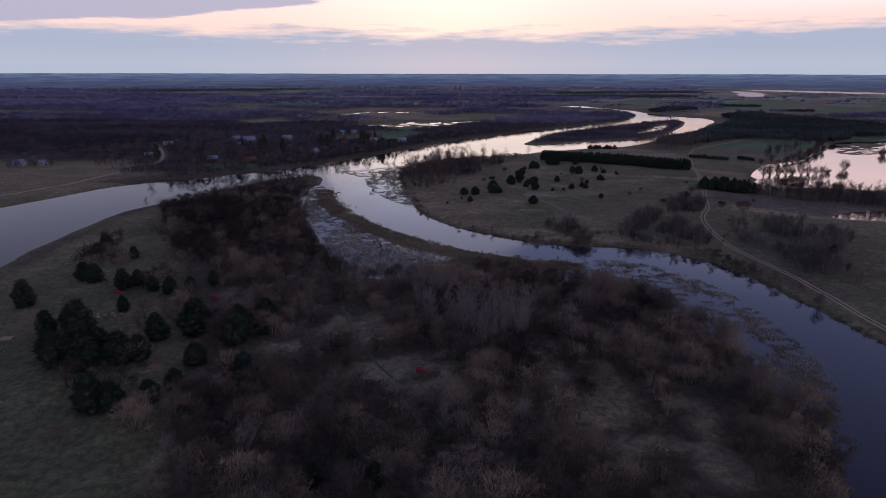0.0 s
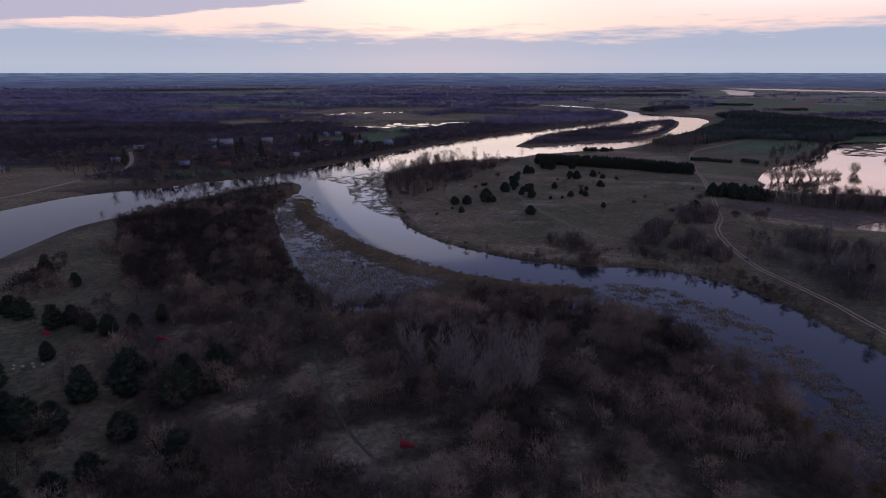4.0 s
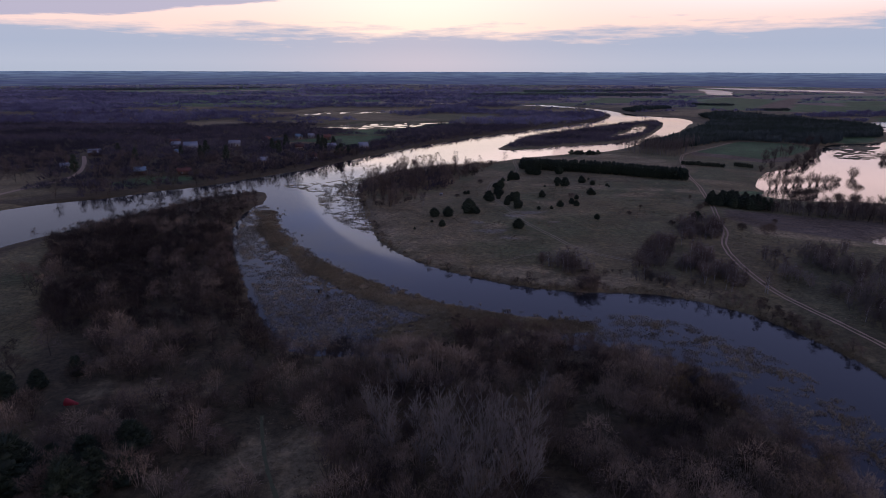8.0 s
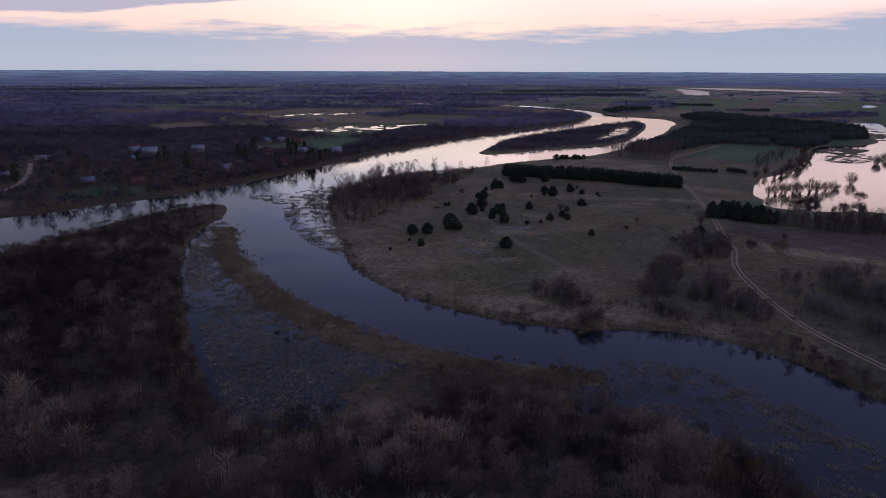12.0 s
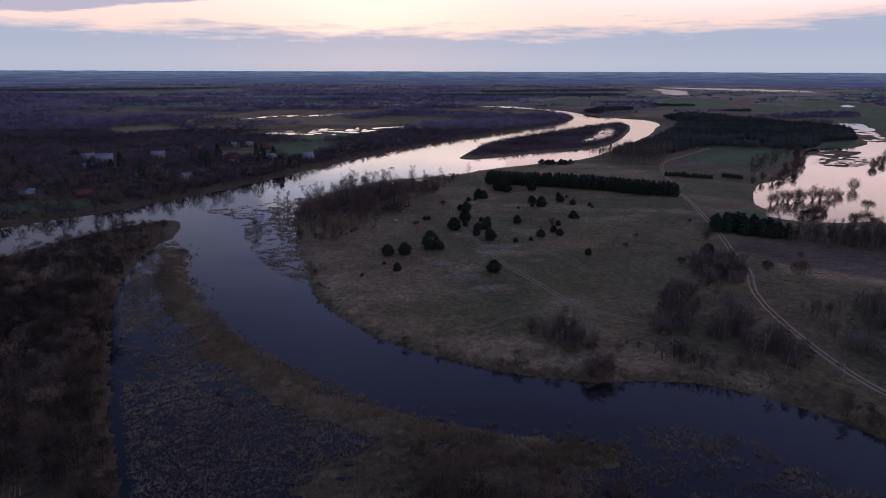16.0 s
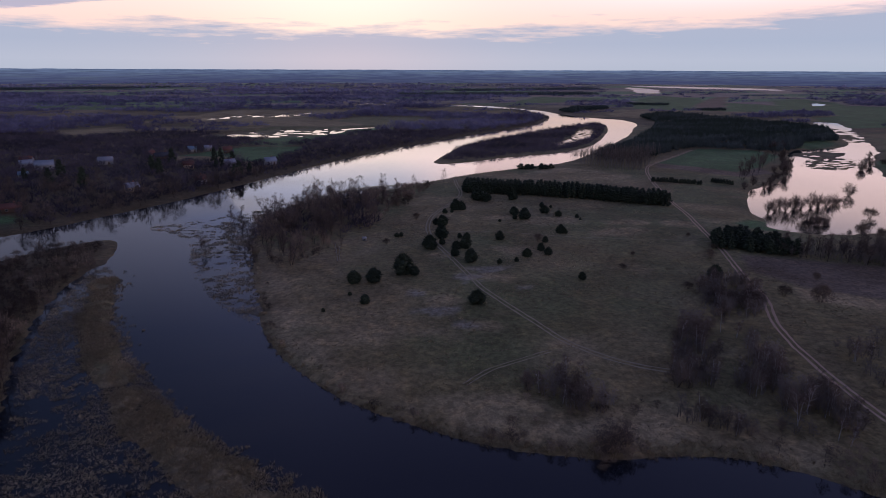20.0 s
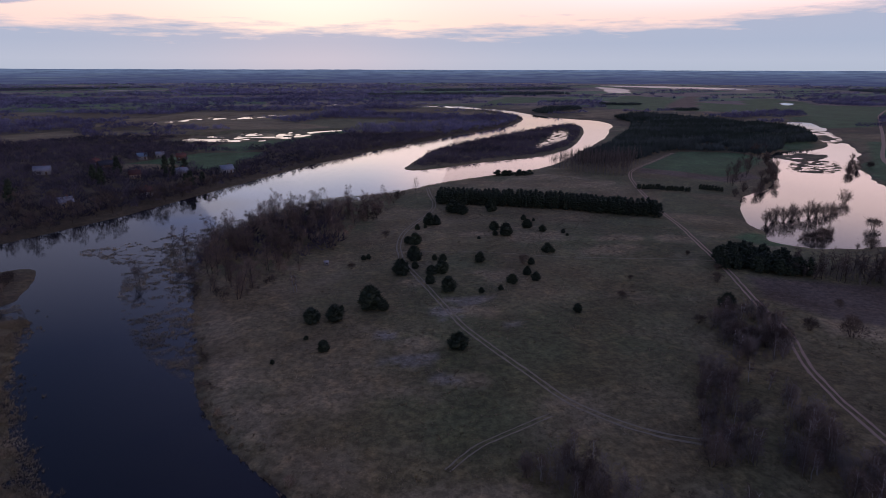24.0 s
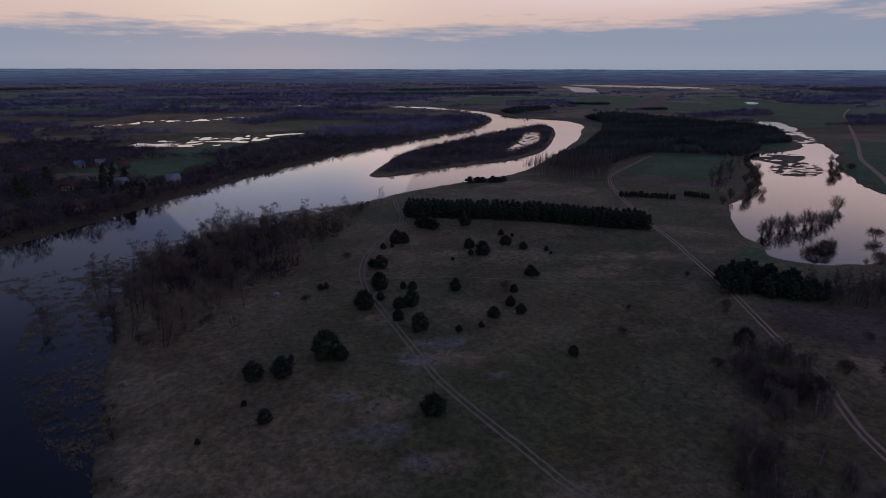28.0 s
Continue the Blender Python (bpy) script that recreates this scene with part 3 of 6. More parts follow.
    mixed((0.13, 0.108, 0.075), np.clip((0.12 - z) / 0.2, 0, 1) * 0.85)
    return c


THICKET = rounded([(-178, 338), (-165, 300), (-143, 266), (-126, 236), (-112, 212), (-102, 176), (-84, 170), (-74, 150), (-68, 115), (-56, 90), (-50, 30), (66, 30), (64, 92), (74, 118), (76, 150),
                   (70, 172), (62, 194), (52, 210), (32, 220), (0, 213), (-30, 212), (-50, 226), (-66, 250), (-84, 288), (-101, 330), (-108, 370), (-111, 408), (-118, 432), (-146, 408), (-170, 350)], 1)


def build_ground():
    ny, nx = XX.shape
    v = np.stack([XX, YY, ZZ], -1).reshape(-1, 3)
    i = (np.arange(ny - 1)[:, None] * nx + np.arange(nx - 1)[None]).ravel()
    f = np.stack([i, i + 1, i + nx + 1, i + nx], 1)
    me = mesh_of("ground", v, f, M_GROUND, land_colour(XX, YY).reshape(-1, 3), True)
    tagged(new("ground", me), "dry brown river meadows, scrub floor and dull green fields", "ground", kind="structure")
    s = 4900.0
    wm = mesh_of("water", [(-s, -4400, 0), (s, -4400, 0), (s, s, 0), (-s, s, 0)], [(0, 1, 2, 3)], M_WATER)
    tagged(new("water", wm), "calm dark river and floodwater mirroring the dusk sky", "river", kind="structure")


def build_backdrop():
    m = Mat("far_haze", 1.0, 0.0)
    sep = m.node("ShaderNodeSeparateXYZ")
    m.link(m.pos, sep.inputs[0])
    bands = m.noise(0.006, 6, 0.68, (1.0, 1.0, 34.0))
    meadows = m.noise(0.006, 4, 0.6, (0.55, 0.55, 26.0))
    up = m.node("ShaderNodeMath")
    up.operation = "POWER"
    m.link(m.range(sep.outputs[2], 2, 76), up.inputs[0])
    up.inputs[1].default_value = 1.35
    # distance haze painted into the colour, paler towards the skyline
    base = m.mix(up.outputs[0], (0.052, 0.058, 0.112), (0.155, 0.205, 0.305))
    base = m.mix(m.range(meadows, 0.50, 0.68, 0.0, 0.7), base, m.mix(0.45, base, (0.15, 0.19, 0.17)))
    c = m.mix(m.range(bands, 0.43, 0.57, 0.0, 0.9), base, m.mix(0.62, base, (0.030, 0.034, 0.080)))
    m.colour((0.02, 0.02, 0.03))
    # self-lit: the hills give off the painted haze as a glow
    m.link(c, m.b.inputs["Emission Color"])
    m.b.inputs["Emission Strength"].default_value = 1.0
    n, v, f = 900, [], []
    for k in range(n):
        a = 2 * math.pi * k / n
        top = 73 + 4 * float(fbm(np.array(a * 14), np.array(3.0), 4, 90)) + 2 * float(fbm(np.array(a * 90), np.array(1.0), 2, 91))
        for r, z in ((3500, -20), (3510, 0), (4000, top * 0.22), (4400, top * 0.45), (4700, top)):
            v.append((r * math.sin(a), 120 + r * math.cos(a), z))
        j = (k + 1) % n
        f += [(5 * k + i, 5 * j + i, 5 * j + i + 1, 5 * k + i + 1) for i in range(4)]
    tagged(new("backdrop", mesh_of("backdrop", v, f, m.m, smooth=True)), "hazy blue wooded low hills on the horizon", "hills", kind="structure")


build_ground()
build_backdrop()

# ------------------------------------------------------------------ roads
ROAD = [(140, 60), (130, 110), (122, 160), (120, 187), (119, 206), (117, 225), (111, 247), (110, 269), (113, 295), (118, 313), (129, 333), (133, 350), (142, 375), (155, 420), (165, 452), (172, 485), (184, 527), (201, 580), (219, 617), (251, 648), (301, 699)]
TRACK = [(76, 289), (69, 292), (60, 299), (53, 308), (48, 322), (43, 335), (39, 347), (36, 358), (34, 372), (31, 390), (29, 404), (26, 420), (26, 437), (29, 457), (37, 476), (46, 495), (55, 518), (56, 548), (58, 575)]
ROAD_NW = [(-330, 250), (-300, 320), (-288, 350), (-278, 372), (-270, 400), (-266, 440), (-259, 466), (-264, 495), (-284, 537), (-315, 590)]
ROAD_E = [(380, 540), (408, 572), (435, 606), (470, 650), (551, 729), (667, 850), (805, 995), (899, 1093), (1040, 1220)]
PATH_X = [(26, 434), (58, 426), (96, 413), (135, 402), (150, 398)]
PATH_M = [(47, 304), (38, 300), (28, 295), (20, 288)]
PATH_S = [(-42, 178), (-39, 167), (-33, 154), (-27, 141), (-19, 130)]


def ribbon(line, offset, width, lift, rng, ragged=0.25, step=2.0):
    p = rounded(line, 3, False)
    seg = np.hypot(*np.diff(p, axis=0).T)
    s = np.r_[0, np.cumsum(seg)]
    q = np.arange(0, s[-1], step)
    px, py = np.interp(q, s, p[:, 0]), np.interp(q, s, p[:, 1])
    tx, ty = np.gradient(px), np.gradient(py)
    n = np.hypot(tx, ty)
    nx, ny = ty / n, -tx / n
    v = []
    for side in (-1, 0, 1):
        o = offset + side * width / 2 + ragged * rng.uniform(-0.5, 0.5, len(q)) * abs(side) + 0.3 * fbm(q / 11, q * 0, 2, 7)
        x, y = px + nx * o, py + ny * o
        v.append(np.stack([x, y, ground_z(x, y) + lift * (1 if side == 0 else 0.7)], -1))
    m = len(q)
    v = np.stack(v, 1).reshape(-1, 3)
    i = np.arange(m - 1) * 3
    f = np.concatenate([np.stack([i + k, i + 1 + k, i + 4 + k, i + 3 + k], 1) for k in (0, 1)])
    return v, f


def build_road(name, label, line, ruts, mat, kind="structure"):
    rng = np.random.default_rng(len(name) + len(line))
    road = thing(name, label, "dirt road", kind=kind)
    for off, w in ruts:
        v, f = ribbon(line, off, w, 0.07, rng)
        part("wheel_rut", mesh_of("wheel_rut", v, f, mat, smooth=True), road)


build_road("road_1", "rutted pale sandy dirt road beside the river", ROAD, ((-0.85, 0.75), (0.85, 0.75)), M_SAND)
build_road("road_2", "faint two-rut track worn into the dry meadow", TRACK, ((-0.8, 0.6), (0.8, 0.6)), M_SAND_D)
build_road("road_3", "pale gravel road along the far bank", ROAD_NW, ((0.0, 3.2),), M_SAND)
build_road("road_4", "pale dirt road along the flooded meadow", ROAD_E, ((0.0, 3.5),), M_SAND)
build_road("path_1", "narrow trodden path across the meadow", PATH_X, ((0.0, 0.5),), M_SAND_D)
build_road("path_3", "faint trodden path towards the river bank", PATH_M, ((-0.6, 0.4), (0.6, 0.4)), M_SAND_D)
build_road("path_2", "mown grassy path through the scrub", PATH_S, ((0.0, 0.75),), M_PATH)


# ------------------------------------------------------------------ plants: shapes
def tube(p0, p1, r0, r1, sides=3):
    p0, p1 = np.asarray(p0, float), np.asarray(p1, float)
    d = p1 - p0
    d = d / (np.linalg.norm(d) + 1e-9)
    a = np.cross(d, (0.3, 0.9, 0.2))
    a = a / (np.linalg.norm(a) + 1e-9)
    b = np.cross(d, a)
    ang = np.arange(sides) * 2 * math.pi / sides
    ring = np.cos(ang)[:, None] * a + np.sin(ang)[:, None] * b
    v = np.vstack([p0 + r0 * ring, p1 + r1 * ring])
    f = []
    for k in range(sides):
        j = (k + 1) % sides
        f += [(k, j, sides + j), (k, sides + j, sides + k)]
    return v, np.array(f)


def joined(pieces):
    vs, fs, n = [], [], 0
    for v, f in pieces:
        vs.append(v)
        fs.append(f + n)
        n += len(v)
    return np.vstack(vs), np.vstack(fs)


def shards(p0, p1, w, rng):
    """Thin pointed twigs from p0 to p1, w wide at the foot: a triangle each."""
    d = p1 - p0
    side = np.cross(d, rng.normal(size=d.shape))
    side /= np.linalg.norm(side, axis=1, keepdims=True) + 1e-9
    v = np.stack([p0 - side * w, p0 + side * w, p1], 1).reshape(-1, 3)
    return v, np.arange(len(v)).reshape(-1, 3)


def bare_tree(seed, height, spread, limbs=9, twigs=26, w=0.035, lean=0.05, start=0.18, fork=1, vase=False, stout=0.010):
    """A leafless tree: (trunk and limbs), (twigs)."""
    rng = np.random.default_rng(seed)
    wood, tp0, tp1 = [], [], []
    for k in range(fork):
        base = np.array([0, 0, 0.0]) + (rng.normal(size=3) * (0.35, 0.35, 0) if fork > 1 else 0)
        tilt = rng.normal(size=2) * (lean + (0.15 if vase else 0.16) * (fork > 1))
        pts, n = [base - (0, 0, 0.3)], 6
        for i in range(1, n + 1):
            h = height * i / n * (1 if k == 0 else rng.uniform(0.75, 0.95))
            pts.append(base + (tilt[0] * h + rng.normal() * 0.03 * height / 4, tilt[1] * h + rng.normal() * 0.03 * height / 4, h))
        r = (0.008 if vase else 0.013) * height
        for i in range(n):
            wood.append(tube(pts[i], pts[i + 1], r * (1 - i / n) + 0.015, r * (1 - (i + 1) / n) + 0.012, 4))
        for j in range(limbs):
            u = start + (0.97 - start) * (j + rng.uniform(0, 1)) / limbs
            i = min(int(u * n), n - 1)
            p = pts[i] + (pts[i + 1] - pts[i]) * (u * n - i)
            a = rng.uniform(0, 2 * math.pi)
            reach = spread * (1.05 - 0.62 * u) * rng.uniform(0.7, 1.15)
            up = rng.uniform(0.55, 1.15)
            if vase:
                reach, up = reach * (0.6 + 0.6 * (1 - u)), rng.uniform(1.0, 1.9)
            e = p + np.array([math.cos(a) * reach, math.sin(a) * reach, reach * up])
            mid = p + (e - p) * 0.5 + np.array([0, 0, -0.06 * reach]) + rng.normal(size=3) * 0.06 * reach
            wood += [tube(p, mid, r * (1 - u) * 0.55 + 0.004 + stout, r * (1 - u) * 0.35 + stout), tube(mid, e, r * (1 - u) * 0.35 + stout, stout)]
            if vase:
                t = rng.uniform(0.25, 1.0, twigs)[:, None]
                q0 = np.where(t < 0.5, p + (mid - p) * 2 * t, mid + (e - mid) * (2 * t - 1))
                tp0.append(q0)
                tp1.append(q0 + (np.array([math.cos(a) * 0.3, math.sin(a) * 0.3, 0.9]) + rng.normal(size=(twigs, 3)) * 0.5) * reach * rng.uniform(0.3, 0.7, (twigs, 1)))
                continue
            d = rng.normal(size=(twigs, 3)) + (0, 0, 0.25)
            d /= np.linalg.norm(d, axis=1, keepdims=True)
            lobe = max(0.16 * spread, 0.52 * reach) * rng.uniform(0.8, 1.2)
            q0 = p + (e - p) * 0.82 + d * rng.uniform(0.1, 1, (twigs, 1)) ** 0.5 * lobe * (1, 1, 0.85)
            tp0.append(q0)
            tp1.append(q0 + (d * 0.7 + (0, 0, 0.4) + rng.normal(size=(twigs, 3)) * 0.4) * lobe * rng.uniform(0.35, 0.85, (twigs, 1)))
    tw = shards(np.vstack(tp0), np.vstack(tp1), w, rng)
    return joined(wood), tw


def fan_shrub(seed, radius, height, stems=15, twigs=9, w=0.05):
    """A leafless willow fanning out from one stool."""
    rng = np.random.default_rng(seed)
    pieces, p0, p1 = [], [], []
    for k in range(stems):
        a, o = rng.uniform(0, 2 * math.pi), math.sqrt(rng.uniform(0.02, 1))
        foot = np.array([math.cos(a) * radius * 0.25 * o, math.sin(a) * radius * 0.25 * o, -0.2])
        top = np.array([math.cos(a) * radius * o, math.sin(a) * radius * o, height * (1.05 - 0.55 * o * o) * rng.uniform(0.8, 1.1)])
        pieces.append(tube(foot, top, 0.023 * radius, 0.006 * radius))
        mid = (foot + top) / 2
        t = rng.uniform(0.35, 1.0, twigs)[:, None]
        q = np.where(t < 0.5, foot + (mid - foot) * 2 * t, mid + (top - mid) * (2 * t - 1))
        ln = rng.uniform(0.14, 0.30, (twigs, 1)) * (height + radius) * 0.6
        out = np.array([math.cos(a) * o * 0.8, math.sin(a) * o * 0.8, 0.45]) + rng.normal(size=(twigs, 3)) * 0.6
        p0.append(q)
        p1.append(q + out * ln)
    pieces.append(shards(np.vstack(p0), np.vstack(p1), w, rng))
    return joined(pieces)


def shrub(seed, radius, height, stems=8, twigs=320, w=0.03, lobes=7):
    """A leafless shrub: thin stems below a billowing dome of fine twigs."""
    rng = np.random.default_rng(seed)
    pieces, centre, size = [], [], []
    for k in range(lobes):
        a, o = k * 2.4 + rng.uniform(-0.6, 0.6), (0.0 if k == 0 else math.sqrt(rng.uniform(0.15, 1)) * 0.66)
        size.append(radius * rng.uniform(0.36, 0.52))
        centre.append((math.cos(a) * o * radius, math.sin(a) * o * radius, height * (0.80 - 0.55 * o * o) * rng.uniform(0.85, 1.1)))
    centre, size = np.array(centre), np.array(size)
    for k in range(stems):
        c = centre[k % lobes] + rng.normal(size=3) * 0.12 * radius
        pieces.append(tube((c[0] * 0.25, c[1] * 0.25, -0.2), c + (0, 0, 0.2 * radius), 0.022 * radius, 0.007 * radius))
    i = rng.integers(0, lobes, twigs)
    d = rng.normal(size=(twigs, 3)) + (0, 0, 0.35)
    d /= np.linalg.norm(d, axis=1, keepdims=True)
    r = size[i][:, None]
    p0 = centre[i] + d * r * rng.uniform(0.15, 1, (twigs, 1)) ** 0.45
    p1 = p0 + (d * 0.6 + (0, 0, 0.35) + rng.normal(size=(twigs, 3)) * 0.45) * r * rng.uniform(0.4, 0.95, (twigs, 1))
    pieces.append(shards(p0, p1, w, rng))
    return joined(pieces)


def flood_tree(seed):
    """A rounded many-stemmed willow on a short trunk: (trunk), (crown)."""
    rng = np.random.default_rng(seed)
    v, f = fan_shrub(seed + 40, 2.3, rng.uniform(5.2, 6.6), 34, 18, 0.042)
    return tube((0, 0, -1.0), (0, 0, 1.2), 0.34, 0.24, 7), (v + (0, 0, 0.7), f)


def needle_crown(seed, radius, height, clumps=11, tufts=34, foot=0.06, pointed=0.0, w=0.048):
    """Crown of a young pine: uneven clumps of needle tufts round dark hearts."""
    rng = np.random.default_rng(seed)
    pieces, heart, facet = [], bmesh.new(), []
    bmesh.ops.create_icosphere(heart, subdivisions=1, radius=1)
    hv = np.array([x.co for x in heart.verts])
    hf = np.array([[x.index for x in f.verts] for f in heart.faces])
    heart.free()
    for k in range(clumps):
        u = (k + rng.uniform(0.1, 0.9)) / clumps
        prof = math.sin(math.pi * min(1, 0.16 + 0.84 * u)) ** 0.6 * (1 - pointed * u)
        a = k * 2.4 + rng.uniform(-0.5, 0.5)
        cr = radius * rng.uniform(0.36, 0.54) * (1 - 0.35 * pointed * u)
        o = max(0.0, radius * prof - cr * 0.75) * rng.uniform(0.75, 1.15)
        c = np.array([math.cos(a) * o, math.sin(a) * o, height * (foot + (0.93 - foot) * u)])
        pieces.append((c + hv * (0.78 + 0.2 * rng.uniform(-1, 1, (len(hv), 1))) * cr * (1, 1, 0.8), hf))
        d = rng.normal(size=(tufts, 3)) + (0, 0, 0.25)
        d /= np.linalg.norm(d, axis=1, keepdims=True)
        p0 = c + d * cr * 0.62 * (1, 1, 0.8)
        p1 = c + d * cr * rng.uniform(1.0, 1.38, (tufts, 1)) * (1, 1, 0.85) + (0, 0, 0.06 * radius) + rng.normal(size=(tufts, 3)) * 0.12 * cr
        pieces.append(shards(p0, p1, w * radius, rng))
    return joined(pieces)


def dome_clump(seed, n, radius, height, w, low=0.15):
    """A far tree: broad shards that fill a ragged dome."""
    rng = np.random.default_rng(seed)
    a, o, u = rng.uniform(0, 2 * math.pi, n), np.sqrt(rng.uniform(0, 1, n)), rng.uniform(0, 1, n)
    top = height * (1 - 0.5 * o**2) * rng.uniform(0.72, 1.08, n)
    z0 = height * low + (top - height * low) * u * 0.6
    p0 = np.stack([np.cos(a) * o * radius * 0.75, np.sin(a) * o * radius * 0.75, z0], 1)
    p1 = np.stack([np.cos(a) * o * radius * 1.1, np.sin(a) * o * radius * 1.1, np.minimum(top, z0 + height * 0.28)], 1) + rng.normal(size=(n, 3)) * (0.22, 0.22, 0.12) * np.full(3, radius)
    return shards(p0, p1, w, rng)


def scatter(name, label, category, shapes, x, y, scale, rng, mat, tone=None, sink=0.1, z=None):
    """One joined mesh of many plants, each a turned and scaled copy of one of the shapes."""
    z = ground_z(x, y) if z is None else z
    vs, fs, ts, n = [], [], [], 0
    pick = rng.integers(0, len(shapes), len(x))
    turn = rng.uniform(0, 2 * math.pi, len(x))
    tone = rng.uniform(0, 1, len(x)) if tone is None else np.clip(tone, 0, 1)
    for k, (sv, sf) in enumerate(shapes):
        i = np.nonzero(pick == k)[0]
        if not len(i):
            continue
        c, s = np.cos(turn[i])[:, None], np.sin(turn[i])[:, None]
        sc = scale[i][:, None]
        v = np.stack([(c * sv[:, 0] - s * sv[:, 1]) * sc + x[i][:, None], (s * sv[:, 0] + c * sv[:, 1]) * sc + y[i][:, None],
                      sv[:, 2] * sc * rng.uniform(0.85, 1.15, (len(i), 1)) + z[i][:, None] - sink], -1)
        vs.append(v.reshape(-1, 3))
        fs.append((sf[None] + (np.arange(len(i)) * len(sv))[:, None, None] + n).reshape(-1, 3))
        ts.append(np.repeat(tone[i], len(sv)))
        n += v.shape[0] * v.shape[1]
    if not n:
        return None
    me = mesh_of(name, np.vstack(vs), np.vstack(fs), mat, np.concatenate(ts))
    return tagged(new(name, me), label, category, kind="stuff")


def prototypes(build, name, label, category, group, parts):
    """Things built once: an empty with its parts, to be copied to each place."""
    made = []
    for variant in build:
        root = thing(name, label, category, group)
        for (pname, mat), (v, f) in zip(parts, variant):
            part(pname, mesh_of(pname, v, f, mat), root)
        made.append(root)
    return made


def plant(protos, spots, rng, sink=0.05, used=None):
    """Places copies of the prototypes at (x, y, scale, height factor); the first of each goes to its own place."""
    used = set() if used is None else used
    for n, (x, y, s, h) in enumerate(spots):
        k = int(rng.integers(0, len(protos)))
        m = Matrix.LocRotScale((x, y, float(ground_z(x, y)) - sink), Euler((0, 0, rng.uniform(0, 6.28))), (s, s, s * h))
        if k in used:
            loc = copy_thing(protos[k], m)
            loc.scale = (s, s, s * h)
        else:
            used.add(k)
            protos[k].matrix_basis = m
    for k, p in enumerate(protos):
        if k not in used:
            for o in (*p.children_recursive, p):
                bpy.data.objects.remove(o)
    return used

# ------------------------------------------------------------------ pines
PINES = [(33, 339, 5.4), (11, 372, 8.0), (15, 369, 3.8), (-7, 364, 5.7), (0, 364, 6.0), (2, 372, 1.7), (-3, 344, 3.6), (-8, 352, 1.4), (-16, 339, 1.2), (24, 405, 6.1),
         (31, 422, 6.6), (30, 411, 3.1), (39, 420, 2.6), (42, 418, 3.3), (35, 402, 4.1), (39, 403, 5.3), (33, 392, 3.5), (38, 383, 6.0), (56, 413, 4.3), (49, 380, 2.2),
         (56, 381, 1.9), (62, 388, 3.9), (70, 396, 3.3), (71, 389, 3.6), (75, 407, 3.0), (31, 445, 3.4)]
PINES_B = [(34, 443, 5.7), (38, 467, 2.6), (45, 476, 5.9), (48, 476, 5.4), (42, 469, 2.1), (74, 462, 4.7), (77, 452, 6.6), (72, 452, 2.5), (94, 480, 2.8), (91, 464, 4.8),
           (98, 476, 1.7), (96, 456, 3.7), (104, 450, 2.1), (104, 445, 1.5), (63, 446, 1.5), (87, 423, 4.6), (89, 422, 2.3), (11, 425, 2.2), (13, 426, 2.2), (75, 359, 2.8),
           (123, 354, 5.4), (62, 502, 8.3), (66, 498, 5.8), (82, 500, 5.9), (136, 240, 4.2), (148, 247, 3.6)]
PINES_W = [(-155, 236, 6.0), (-141, 199, 7.0), (-135, 196, 7.0), (-137, 225, 4.5), (-120, 188, 6.0), (-143, 172, 7.5), (-112, 152, 9.0), (-116, 156, 8.0), (-109, 169, 4.5), (-121, 151, 6.5),
           (-92, 156, 5.5), (-79, 154, 10.0), (-74, 158, 7.0), (-62, 163, 7.0), (-65, 155, 7.0), (-69, 160, 6.0), (-104, 132, 8.0), (-97, 131, 8.5), (-91, 136, 7.5), (-87, 138, 7.0),
           (-104, 140, 8.5), (-98, 139, 8.0), (-110, 137, 7.0), (-71, 136, 6.0), (-84, 113, 8.0), (-80, 114, 6.0), (-73, 117, 6.0), (-70, 123, 5.0), (-61, 108, 5.0), (-55, 127, 7.0),
           (-60, 131, 6.0), (-29, 91, 4.5), (-18, 92, 4.5), (-109, 187, 5.0), (-102, 185, 5.5), (-117, 192, 5.5), (-88, 150, 7.0), (-66, 149, 8.0), (-60, 156, 6.0), (-97, 189, 5.0), (-92, 196, 4.5)]
rng = np.random.default_rng(11)


def pine_variants(seed, n, radius, height, clumps, tufts, pointed, foot, w=0.048):
    out = []
    for k in range(n):
        r = np.random.default_rng(seed + k)
        trunk = joined([tube((0, 0, -0.3), (0.05, 0, height * 0.45), 0.10 * radius / 2.2, 0.07 * radius / 2.2, 6), tube((0.05, 0, height * 0.45), (0, 0.04, height * 0.9), 0.07 * radius / 2.2, 0.02, 5)])
        out.append((trunk, needle_crown(seed * 7 + k, radius * r.uniform(0.9, 1.1), height, clumps, tufts, foot, pointed, w)))
    return out


PARTS_PINE = (("trunk", M_PINEBARK), ("crown", M_NEEDLE))
round_pines = prototypes(pine_variants(1, 5, 2.5, 4.1, 20, 120, 0.12, 0.05, 0.032), "pine_tree", "bushy young dark green pine standing on dry meadow", "pine tree", "pines on the meadow", PARTS_PINE)
plant(round_pines, [(x, y, w / 4.7, rng.uniform(0.85, 1.05)) for x, y, w in PINES + PINES_B], rng)
wild_pines = prototypes(pine_variants(2, 6, 2.6, 5.4, 26, 150, 0.30, 0.08, 0.026), "pine_tree", "dark spreading pine among scrub and grass", "pine tree", "pines beside the clearing", PARTS_PINE)
plant(wild_pines, [(x, y, w / 5.0, rng.uniform(0.8, 1.05)) for x, y, w in PINES_W], rng)

